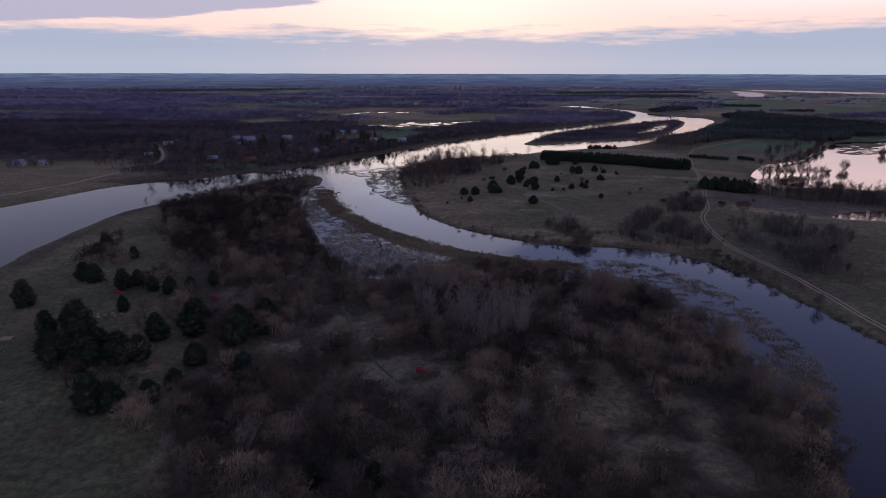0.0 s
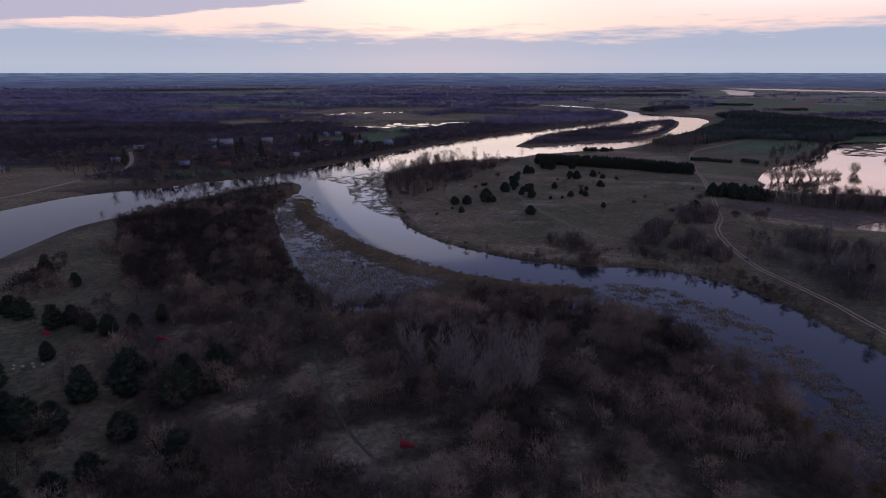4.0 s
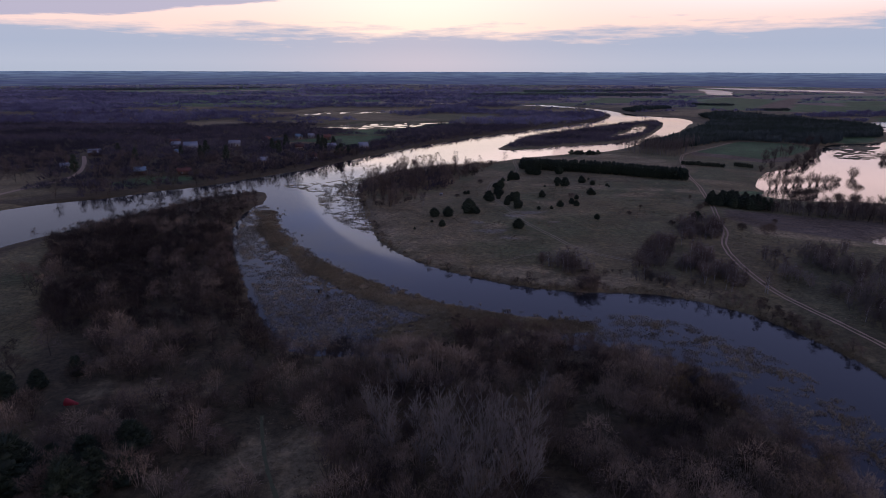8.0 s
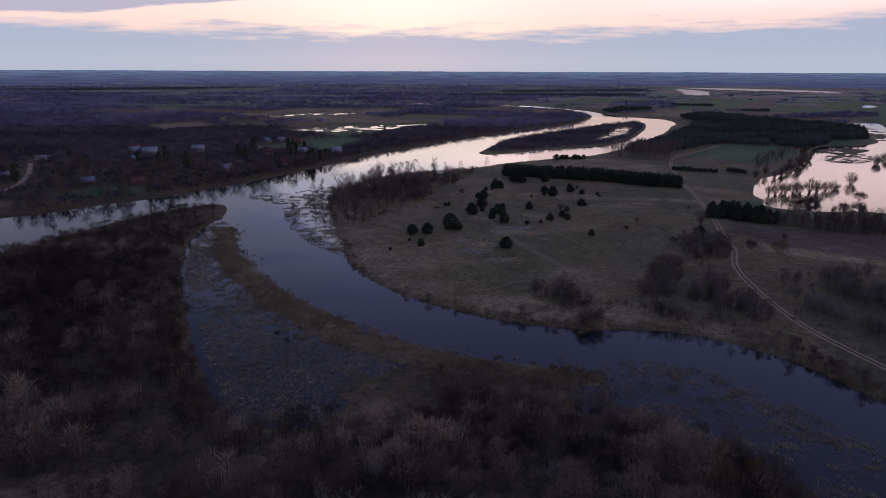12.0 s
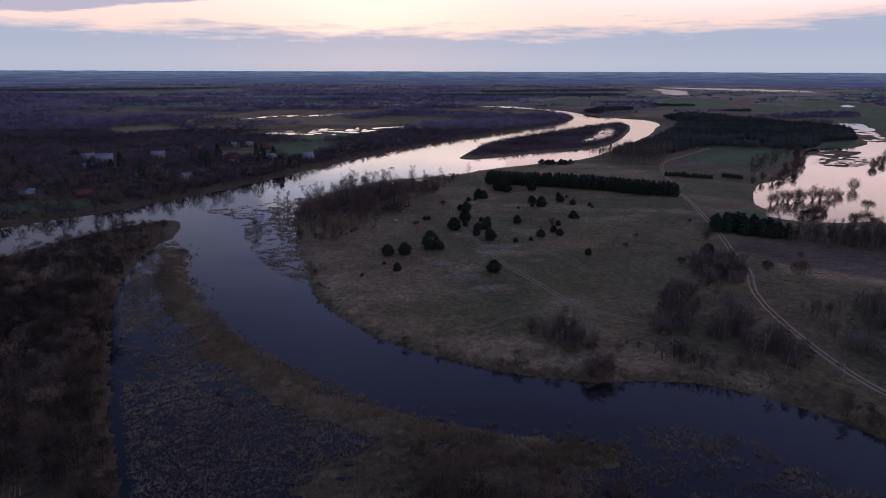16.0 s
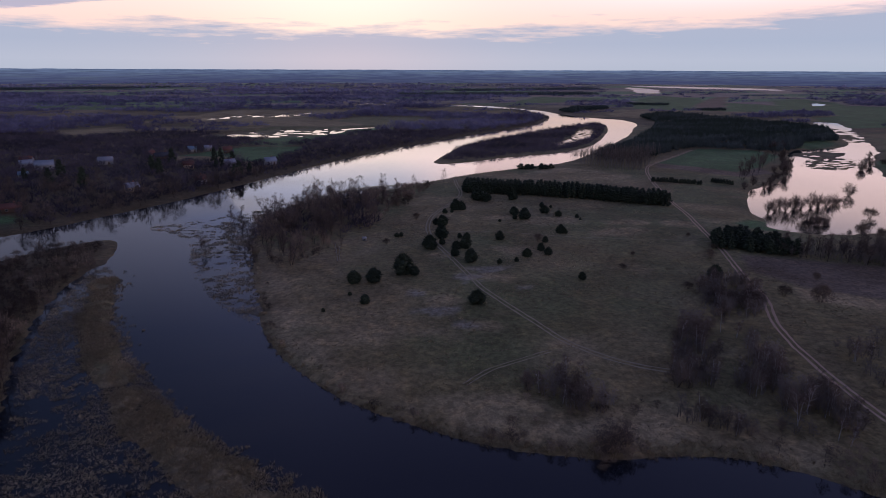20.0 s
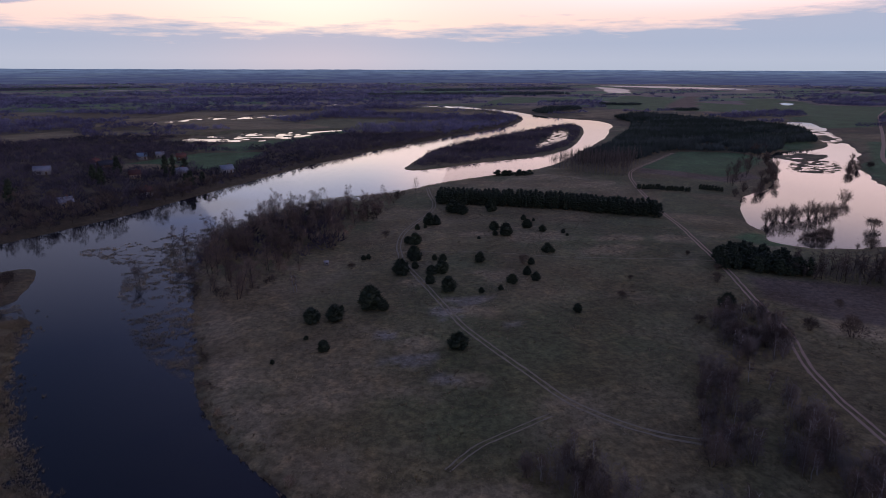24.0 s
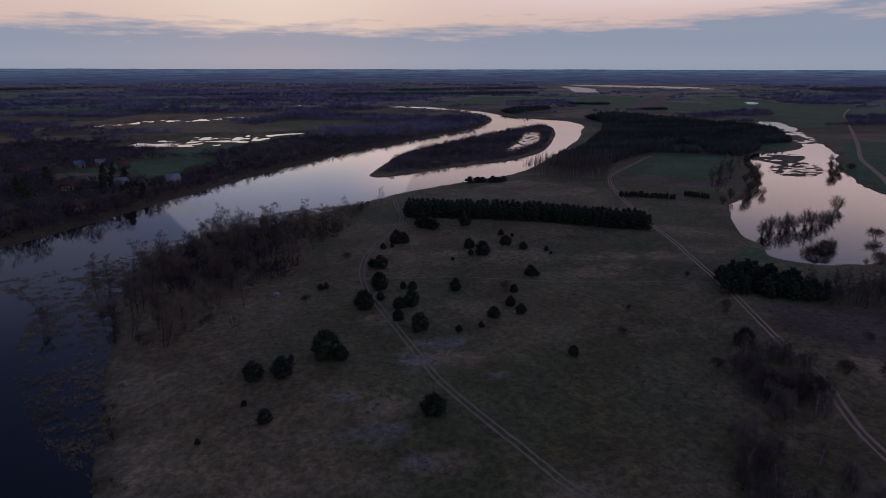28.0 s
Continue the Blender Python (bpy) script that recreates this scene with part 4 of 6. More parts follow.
# the planted strip of pines: dense rows side by side
tall_pines = prototypes(pine_variants(3, 5, 2.2, 9.4, 17, 34, 0.22, 0.06), "plantation_pine", "tall dark plantation pine in a dense row", "pine tree", "planted strip of pines", PARTS_PINE)
spots = []
for row in range(5):
    for u in np.linspace(0, 1, 44):
        x, y = 57 + 107 * u + 0.8 * row + rng.uniform(-0.8, 0.8), 521.5 - 50 * u + 7 * math.sin(math.pi * u) + row * 3.3 + rng.uniform(-0.8, 0.8)
        spots.append((x, y, rng.uniform(0.98, 1.12), rng.uniform(0.75, 0.80)))
plant(tall_pines, spots, rng)
clump_pines = prototypes(pine_variants(4, 4, 2.6, 7.2, 14, 34, 0.35, 0.10), "pine_tree", "dark green pine in a thick clump by the floodwater", "pine tree", "pine clump by the floodwater", PARTS_PINE)
cx, cy = placed(rng, [(143, 389), (150, 402), (158, 410), (170, 404), (176, 392), (174, 376), (163, 378)], 3.0)
plant(clump_pines, [(x, y, rng.uniform(0.65, 1.05), rng.uniform(0.8, 1.0)) for x, y in zip(cx, cy)]
      + [(x, y, rng.uniform(1.2, 1.5), 0.42) for x, y in ((115, 613), (119, 611), (123, 610), (129, 609), (133, 608), (138, 611), (121, 614), (131, 612))]
      + [(190 + 28 * u, 547 - 12 * u + rng.uniform(-1, 1), rng.uniform(0.5, 0.7), 0.8) for u in np.linspace(0, 1, 20)]
      + [(230 + 9 * u, 541 - 9 * u, rng.uniform(0.5, 0.7), 0.8) for u in np.linspace(0, 1, 8)]
      + [(x, y, rng.uniform(0.9, 1.5), 1.25) for x, y in ((-114, 644), (-126, 668), (-126, 690), (-108, 652), (-117, 636), (-96, 600), (-92, 596), (-150, 610), (-160, 625), (-205, 570), (-230, 590), (-180, 560), (-255, 560), (-212, 600), (-270, 500), (-295, 610), (-155, 655), (-88, 612))], rng)

# pine forest beyond the fields
FOREST = [(187, 672), (205, 646), (229, 648), (254, 668), (308, 712), (344, 694), (378, 682), (430, 720), (470, 800), (528, 880), (550, 977), (540, 1078), (500, 1150), (430, 1100), (420, 1020), (384, 950), (342, 872), (262, 752)]
x, y = placed(rng, FOREST, 4.9)
x8, y8 = placed(rng, [(412, 738), (500, 762), (535, 808), (595, 900), (560, 960), (480, 850)], 4.9)
x, y = np.r_[x, x8], np.r_[y, y8]
gap = fbm(x / 60, y / 28, 3, 14)
keep = gap > -0.2
x, y = x[keep], y[keep]
cones = [dome_clump(900 + k, 60, 2.9, 10.5, 0.34, 0.12) for k in range(6)]
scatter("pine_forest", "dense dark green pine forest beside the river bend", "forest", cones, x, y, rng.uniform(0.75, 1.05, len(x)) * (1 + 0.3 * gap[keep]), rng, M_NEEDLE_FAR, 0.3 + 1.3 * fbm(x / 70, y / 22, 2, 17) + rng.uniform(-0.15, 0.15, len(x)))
FOREST_FAR = [[(352, 1212), (400, 1262), (457, 1310), (475, 1362), (400, 1345), (348, 1262)], [(620, 1255), (668, 1252), (674, 1275), (625, 1280)], [(560, 1460), (640, 1430), (650, 1455), (570, 1490)],
              [(1800, 2000), (2200, 2100), (2250, 2250), (1850, 2200)], [(100, 1900), (700, 2000), (700, 2120), (80, 2050)], [(1900, 1800), (2300, 1900), (2300, 1980), (1900, 1880)],
              [(-1500, 2300), (-900, 2650), (-700, 2850), (-1500, 2450)], [(300, 2300), (900, 2500), (900, 2600), (300, 2400)]]
px, py = [], []
for k, poly in enumerate(FOREST_FAR):
    a, b = placed(rng, poly, 7.0 if k < 3 else 12)
    px.append(a), py.append(b)
px, py = np.concatenate(px), np.concatenate(py)
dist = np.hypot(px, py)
# tone climbs with dist, so haze is coloured onto the farther pines
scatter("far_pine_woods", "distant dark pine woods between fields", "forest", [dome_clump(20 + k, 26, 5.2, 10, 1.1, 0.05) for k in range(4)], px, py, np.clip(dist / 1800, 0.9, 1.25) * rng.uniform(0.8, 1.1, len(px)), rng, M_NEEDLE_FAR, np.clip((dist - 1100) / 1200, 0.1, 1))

# ------------------------------------------------------------------ scrub on the tongue of land
CLEARINGS = [(-19, 136, 14, 10), (-12, 128, 8, 6), (-8, 134, 7, 6), (-31, 155, 6, 15), (-38, 168, 6, 8), (17, 152, 4.5, 9), (20, 131, 5, 10), (29, 119, 9, 6), (38, 107, 8, 7), (50, 120, 5, 9), (47, 101, 6, 10), (-47, 157, 8, 5), (-50, 142, 6, 5), (-62, 206, 8, 6),
             (-36, 164, 8, 8), (-60, 191, 9, 5), (-84, 184, 12, 8), (-42, 174, 8, 6), (-100, 185, 10, 8), (15, 182, 4, 6), (-12, 198, 6, 4), (-86, 236, 8, 4), (-128, 262, 10, 5)]


def cleared(x, y):
    """How far a place is from the clearings: below 1 is open ground."""
    r = np.full(np.shape(x), 9.0)
    for cx, cy, rx, ry in CLEARINGS:
        r = np.minimum(r, np.hypot((x - cx) / rx, (y - cy) / ry))
    return r + 0.6 * fbm(x / 7, y / 7, 2, 71)


rng = np.random.default_rng(21)
x, y = placed(rng, THICKET, 2.9)
x0, y0 = placed(rng, [(-128, 120), (-132, 160), (-120, 216), (-100, 220), (-70, 160), (-62, 100), (-80, 96)], 4.6)
xw, yw = placed(rng, [(-150, 200), (-162, 250), (-150, 276), (-120, 228), (-104, 186), (-128, 188)], 3.4)
x0, y0 = np.r_[x0, xw], np.r_[y0, yw]
ok = fbm(x0 / 18, y0 / 18, 2, 75) > -0.03
x, y = np.r_[x, x0[ok]], np.r_[y, y0[ok]]
keep = (cleared(x, y) > 1.0) & (fbm(x / 16, y / 16, 3, 72) > -0.12 - 0.25 * (y > 225)) & (ground_z(x, y) > 0.1)
x, y = x[keep], y[keep]
size = 0.72 + 1.1 * rng.uniform(0, 1, len(x)) ** 2.4 + 0.6 * fbm(x / 25, y / 25, 2, 73) + 0.12 * np.clip((y - 230) / 40, 0, 1) - 0.42 * np.clip((y - 300) / 60, 0, 1)
tone = 0.50 + 2.1 * fbm(x / 14, y / 14, 3, 74) + rng.uniform(-0.42, 0.42, len(x)) - 0.40 * np.clip((y - 185) / 40, 0, 1) * (x < -20) + 0.18 * (x > -20) - 0.16 * (x < -35) * (y > 165)
shapes = [shrub(100 + k, 2.1, 3.7, 8, 370, 0.030, 8) for k in range(7)]
coarse = [shrub(110 + k, 2.1, 3.6, 6, 210, 0.050, 7) for k in range(6)]
close = (y < 190) & (x > -70) & (x < 75)
pick = np.nonzero(close)[0]
pick = pick[rng.permutation(len(pick))[:290]]
shrub_meshes = [mesh_of("willow_shrub", v, f, M_SHRUB) for v, f in shapes]
for i in pick:
    ob = tagged(new("willow_shrub", shrub_meshes[int(rng.integers(0, 7))]), "leafless brown willow shrub in a dense thicket", "shrub", "willow shrubs in the thicket")
    s = float(size[i]) * 1.05
    ob.matrix_basis = Matrix.LocRotScale((x[i], y[i], float(ground_z(x[i], y[i])) - 0.1), Euler((0, 0, rng.uniform(0, 6.28))), (s, s, s * rng.uniform(0.85, 1.15)))
rest = np.setdiff1d(np.arange(len(x)), pick)
for pickd, some in ((rest[y[rest] < 195], shapes), (rest[y[rest] >= 195], coarse)):
    scatter("willow_thicket", "dense leafless brown willow and alder scrub", "scrub", some, x[pickd], y[pickd], size[pickd], rng, M_SHRUB_S, tone[pickd])

# scrub on the meadow point, the island, the right bank and the waterside
x, y = placed(rng, [(-70, 455), (-60, 425), (-46, 395), (-34, 385), (-18, 405), (-4, 430), (8, 462), (24, 500), (40, 545), (44, 566), (20, 556), (-8, 540), (-35, 510)], 3.7)
k2 = (fbm(x / 14, y / 14, 3, 81) > -0.12) & (ground_z(x, y) > -0.15)
x1, y1 = x[k2], y[k2]
x, y = placed(rng, ISLAND * 0.93 + np.array([185, 830]) * 0.07, 5.2)
k2 = ground_z(x, y) > 0.15
x2, y2 = x[k2], y[k2]
STANDS = [[(102, 318), (108, 340), (122, 352), (130, 346), (126, 326), (116, 318)], [(70, 281), (78, 296), (92, 320), (99, 318), (90, 296), (80, 280)], [(82, 275), (92, 294), (104, 302), (105, 290), (96, 276)],
          [(84, 262), (94, 277), (106, 276), (104, 262), (96, 256)], [(33, 285), (40, 291), (47, 286), (54, 276), (48, 270), (40, 280)], [(66, 272), (72, 268), (80, 262), (76, 260), (66, 266)]]
xs, ys = zip(*(placed(rng, p, 2.0) for p in STANDS))
x, y = np.concatenate(xs), np.concatenate(ys)
k2 = (fbm(x / 7, y / 7, 3, 83) > -0.20) & (seg_dist(x, y, ROAD) > 2.2)
x3, y3 = x[k2], y[k2]
x, y = placed(rng, [(122, 215), (126, 255), (118, 270), (124, 296), (142, 300), (166, 302), (170, 270), (145, 240), (135, 200)], 2.8)
k2 = (fbm(x / 12, y / 12, 3, 84) > -0.04) & (seg_dist(x, y, ROAD) > 4.0)
x4, y4 = x[k2], y[k2]
bank = rounded(EAST_BANK + SOUTH_BANK[:12], 2, False)
near_bank = bank[(bank[:, 1] < 420) & (bank[:, 1] > 120) & (bank[:, 0] > -60)]
q = near_bank[rng.integers(0, len(near_bank), 260)] + rng.normal(size=(260, 2)) * 2.5
k2 = (ground_z(q[:, 0], q[:, 1]) > 0.15) & (fbm(q[:, 0] / 16, q[:, 1] / 16, 2, 86) > -0.02)
x5, y5 = q[k2, 0], q[k2, 1]
x6, y6 = placed(rng, [(42, 256), (44, 264), (52, 266), (55, 259)], 1.7)
x6b, y6b = placed(rng, [(20, 268), (34, 282), (60, 284), (66, 266), (44, 268)], 6.5)
x6c, y6c = placed(rng, [(86, 250), (95, 258), (103, 242), (109, 222), (106, 216), (96, 238)], 2.5)
x6, y6 = np.r_[x6, x6b, x6c], np.r_[y6, y6b, y6c]
single = np.array([(22, 455, 2.0), (6, 414, 1.5), (72, 408, 2.2), (94, 368, 1.4), (134, 376, 2.2), (142, 388, 1.5), (136, 334, 2.3), (145, 328, 3.2), (105, 384, 1.0), (117, 346, 2.6), (141, 407, 1.2), (107, 344, 1.8), (114, 329, 3.0), (120, 327, 3.2), (150, 334, 2.4), (160, 350, 1.6)])
shape_low = [shrub(130 + k, 1.6, 2.4, 7, 300, 0.032, 6) for k in range(5)]
for nm, lab, xs, ys, sc in (("waterside_scrub", "leafless reddish-brown willow scrub on the flooded point", x1, y1, rng.uniform(0.55, 1.4, len(x1))),
                            ("bank_scrub", "low leafless brown shrubs along the river bank", np.r_[x5, x6, x3[::3]], np.r_[y5, y6, y3[::3]], rng.uniform(0.4, 1.1, len(x5) + len(x6) + len(x3[::3])))):
    scatter(nm, lab, "scrub", shape_low, xs, ys, sc, rng, M_SHRUB_S, 0.48 + 1.5 * fbm(xs / 12, ys / 20, 2, 88) + rng.uniform(-0.2, 0.2, len(xs)))
LAKESIDE = [(164, 377), (190, 363), (240, 341), (262, 338), (276, 350), (250, 372), (207, 384), (184, 383), (173, 389)]
x7, y7 = placed(rng, LAKESIDE, 2.9)
x9, y9 = np.r_[x3, x4, x7], np.r_[y3, y4, y7]
young = [joined(list(bare_tree(150 + k, 4.6, 1.25, 9, 26, 0.03, 0.05, 0.12, 2 + k % 2))) for k in range(5)]
scatter("birch_thicket", "hazy grey-brown thicket of young leafless birches", "scrub", young, x9, y9, rng.uniform(0.55, 1.25, len(x9)), rng, M_YOUNG, 0.4 + 1.3 * fbm(x9 / 14, y9 / 14, 2, 87) + rng.uniform(-0.25, 0.25, len(x9)))
scatter("island_scrub", "dense leafless willows covering the river island", "scrub", [dome_clump(960 + k, 46, 3.2, 5.5, 0.16, 0.05) for k in range(5)], x2, y2, rng.uniform(0.6, 1.25, len(x2)), rng, M_NEARWOOD, 0.5 + 1.2 * fbm(x2 / 30, y2 / 30, 2, 89))
bush_meshes = [mesh_of("bush", *shrub(140 + k, 1.1, 1.5, 12, 900, 0.018, 7), M_SHRUB) for k in range(4)]
for bx, by, bs in single:
    ob = tagged(new("bush", bush_meshes[int(rng.integers(0, 4))]), "rounded leafless brown bush on dry grass", "bush", "bare bushes on the meadow")
    ob.matrix_basis = Matrix.LocRotScale((bx, by, float(ground_z(bx, by)) - 0.1), Euler((0, 0, rng.uniform(0, 6.28))), (bs, bs, bs * 0.95))

# ------------------------------------------------------------------ bare trees
rng = np.random.default_rng(31)
M_WILLOW = twig_material("brown_willow_twigs", (0.085, 0.066, 0.056), (0.22, 0.172, 0.14), False, 0.18)
PARTS_WILLOW = (("trunk", M_BARK), ("crown", M_WILLOW))
PARTS_TREE = (("trunk", M_BARK), ("crown", M_TREE))
trees = [bare_tree(200 + k, 10, 2.5, 17, 36, 0.05, 0.04, 0.18, 1 + k % 2, False, 0.025) for k in range(6)]
point_trees = prototypes(trees, "alder_tree", "leafless reddish-brown alder standing in flooded scrub", "tree", "alders on the flooded point", PARTS_TREE)
POINT = [(-66, 445, 1.1), (-60, 440, 1.2), (-53, 435, 1.0), (-50, 449, 1.3), (-45, 452, 1.1), (-39, 433, 0.9), (-34, 439, 1.0), (-33, 463, 1.2), (-28, 471, 1.4), (-23, 457, 1.0), (-19, 469, 1.3), (-15, 478, 1.4),
         (-6, 498, 1.5), (-2, 486, 1.1), (7, 502, 1.3), (15, 512, 0.9), (27, 538, 0.85), (49, 562, 0.8), (-71, 414, 0.8), (-42, 398, 0.7), (-30, 406, 0.8), (-25, 417, 0.9), (-39, 408, 0.8), (-22, 437, 1.0),
         (-9, 458, 1.1), (1, 457, 0.8), (9, 474, 0.9), (-15, 451, 1.0), (-21, 417, 0.8), (-6, 440, 0.8)]
more = [(a, b, rng.uniform(0.7, 1.2)) for a, b in zip(x1, y1) if rng.uniform() < 0.15 and b < 515]
plant(point_trees, [(a, b, 1.06 * s, rng.uniform(0.95, 1.2)) for a, b, s in POINT + more], rng)

scrub_trees = prototypes([bare_tree(220 + k, 7.5, 2.6, 13, 36, 0.05, 0.06, 0.14, 1 + k % 3) for k in range(6)], "willow_tree", "leafless brown willow rising from the scrub", "tree", "willows in the scrub", PARTS_WILLOW)
tx, ty = placed(rng, THICKET, 10.4)
ok = (cleared(tx, ty) > 1.2) & (ground_z(tx, ty) > 0.1) & (rng.uniform(0, 1, len(tx)) < 0.75)
plant(scrub_trees, [(a, b, rng.uniform(0.65, 1.15) * (1 - 0.5 * min(1, max(0, (b - 280) / 60))), rng.uniform(0.85, 1.1)) for a, b in zip(tx[ok], ty[ok])][:230]
      + [(-88, 300, 1.3, 1), (-97, 318, 1.2, 1), (-104, 352, 1.0, 1), (-108, 395, 0.7, 1), (-184, 322, 0.7, 1), (-150, 410, 0.45, 1), (-160, 392, 0.5, 1), (-140, 424, 0.45, 1), *((a, b, rng.uniform(0.45, 0.85), 1) for a, b in zip(x3, y3) if rng.uniform() < 0.16), *((a, b, rng.uniform(0.4, 0.7), 1) for a, b in zip(x4, y4) if rng.uniform() < 0.14), (48, 261, 0.9, 0.85), (46, 263, 0.8, 0.8), (50, 262, 0.7, 0.8), (45, 260, 0.6, 0.9), (80, 256, 0.5, 1), (86, 251, 0.6, 1), (92, 246, 0.5, 1), (97, 239, 0.6, 1), (102, 231, 0.5, 1), (105, 223, 0.6, 1), (108, 212, 0.55, 1), (111, 200, 0.5, 1), (112, 189, 0.6, 1), (28, 266, 0.4, 1), (8, 278, 0.35, 1)], rng)

golden = prototypes([bare_tree(230 + k, 5.2, 2.6, 13, 44, 0.035, 0.06, 0.1, 3) for k in range(3)], "golden_willow", "leafless willow with yellow-brown twigs at the water's edge", "tree", "yellow willows by the marsh", (("trunk", M_BARK), ("crown", M_GOLDEN)))
plant(golden, [(a, b, rng.uniform(0.7, 1.05), 1.0) for a, b in ((51, 186), (57, 188), (54, 193), (69, 143), (66, 146), (72, 139), (70, 160), (69, 121), (74, 117), (61, 180), (76, 126))], rng)
wx, wy = placed(rng, LAKESIDE, 4.3)
lakeside = prototypes([bare_tree(250 + k, 9.0, 2.0, 14, 30, 0.04, 0.03, 0.3, 1 + k % 2, False, 0.03) for k in range(5)], "alder_tree", "tall leafless dark alder in a wood beside the floodwater", "tree", "bare wood beside the floodwater", PARTS_WILLOW)
plant(lakeside, [(a, b, rng.uniform(0.75, 1.1), rng.uniform(0.85, 1.1)) for a, b in zip(wx, wy)]
      + [(256 + 84 * u + rng.uniform(-7, 2), 546 + 90 * u + rng.uniform(-2, 7), rng.uniform(0.8, 1.25), 1.0) for u in np.linspace(0, 1, 26)], rng)
rx, ry = placed(rng, [(2, 235), (14, 231), (27, 227), (38, 221), (48, 208), (52, 198), (36, 192), (8, 196), (-6, 214)], 1.9)
ok = fbm(rx / 8, ry / 8, 3, 78) > -0.02
rx, ry = rx[ok], ry[ok]
scatter("bog_scrub", "low dense russet-brown bog scrub beside the river", "scrub", shape_low, rx, ry, rng.uniform(0.5, 1.05, len(rx)), rng, M_RUSSET, 0.45 + 1.4 * fbm(rx / 9, ry / 9, 2, 79) + rng.uniform(-0.2, 0.2, len(rx)), z=np.maximum(ground_z(rx, ry), 0.0))

poplars = prototypes([bare_tree(240 + k, 14.0, 3.1, 13, 22, 0.018, 0.02, 0.22, 4, True, 0.013) for k in range(5)], "poplar_tree", "tall slender leafless poplar with pale grey bark", "tree", "stand of pale poplars", (("trunk", M_POPLAR), ("crown", M_POPLAR)))
spots = [(-15, 180), (-11, 171), (-6, 166), (-2, 161), (2, 155), (6, 158), (9, 163), (4, 170), (-1, 172), (12, 168), (8, 173), (3, 163), (-8, 176), (14, 174), (0, 166), (6, 167), (-4, 170), (10, 159), (-12, 176), (4, 176), (-3, 178), (8, 168), (1, 159), (12, 163)]
plant(poplars, [(1.1 * a + rng.uniform(-1, 1), b - 8 + rng.uniform(-1, 1), rng.uniform(0.8, 1.08), rng.uniform(0.9, 1.05)) for a, b in spots]
      + [(a, b, rng.uniform(0.45, 0.62), 1.0) for a, b in ((-22, 200), (-25, 204), (-18, 197), (-14, 193), (-8, 196), (-12, 188), (-26, 196), (-33, 128), (-44, 98), (-58, 96), (20, 186), (-18, 120), (10, 112), (-6, 108))], rng)

birches = prototypes([bare_tree(260 + k, 7.5, 1.7, 15, 40, 0.03, 0.05, 0.3, 1 + k % 2) for k in range(4)], "birch_tree", "slim leafless birch with a white trunk", "tree", "birches along the river road", (("trunk", M_BIRCH), ("crown", M_BIRCH_TW)))
BIRCHES = [(74, 288), (77, 286), (81, 290), (87, 298), (99, 310), (90, 285), (90, 281), (95, 285), (99, 289), (88, 276), (94, 258), (96, 257), (108, 254), (49, 284), (45, 288), (100, 266), (94, 267), (90, 264), (-14, 393), (84, 293), (102, 306), (97, 280)]
plant(birches, [(a + rng.uniform(-1, 1), b + rng.uniform(-1, 1), rng.uniform(0.6, 1.15), rng.uniform(0.9, 1.1)) for a, b in BIRCHES]
      + [(a, b, rng.uniform(0.5, 0.9), 1.0) for a, b in zip(np.r_[x3, x4], np.r_[y3, y4]) if rng.uniform() < 0.15], rng)

bank_trees = prototypes([bare_tree(280 + k, 12, 4.0, 10 + 4 * (1 - k % 2), 30, 0.09, 0.04, 0.14, 1 + k % 2, False, 0.04) for k in range(6)], "riverside_tree", "large leafless tree on the far river bank", "tree", "trees on the far bank", PARTS_WILLOW)
nb = rounded(NORTH_BANK, 2, False)
seg = np.hypot(*np.diff(nb, axis=0).T)
cum = np.r_[0, np.cumsum(seg)]
spots = []
for s in np.arange(cum[np.argmax(nb[:, 1] > 400)], cum[np.argmax(nb[:, 1] > 1010)], 5.5):
    a, b = np.interp(s, cum, nb[:, 0]), np.interp(s, cum, nb[:, 1])
    for off in (6, 17):
        if rng.uniform() < (0.75 if b > 430 else 0.35):
            spots.append((a - 0.75 * off + rng.uniform(-3, 3), b + 0.55 * off + rng.uniform(-3, 3), rng.uniform(0.48, 0.85) * (1.0 - 0.52 * min(1, max(0, (b - 570) / 60))), rng.uniform(0.9, 1.1)))
vx, vy = placed(rng, VILLAGE, 12)
ok = rng.uniform(0, 1, len(vx)) < 0.62
spots += [(a, b, rng.uniform(0.45, 0.95), rng.uniform(0.9, 1.1)) for a, b in zip(vx[ok], vy[ok]) if signed(np.array(a), np.array(b), RIVER) > 6 and seg_dist(np.array(a), np.array(b), ROAD_NW) > 6]
plant(bank_trees, spots[:300], rng)

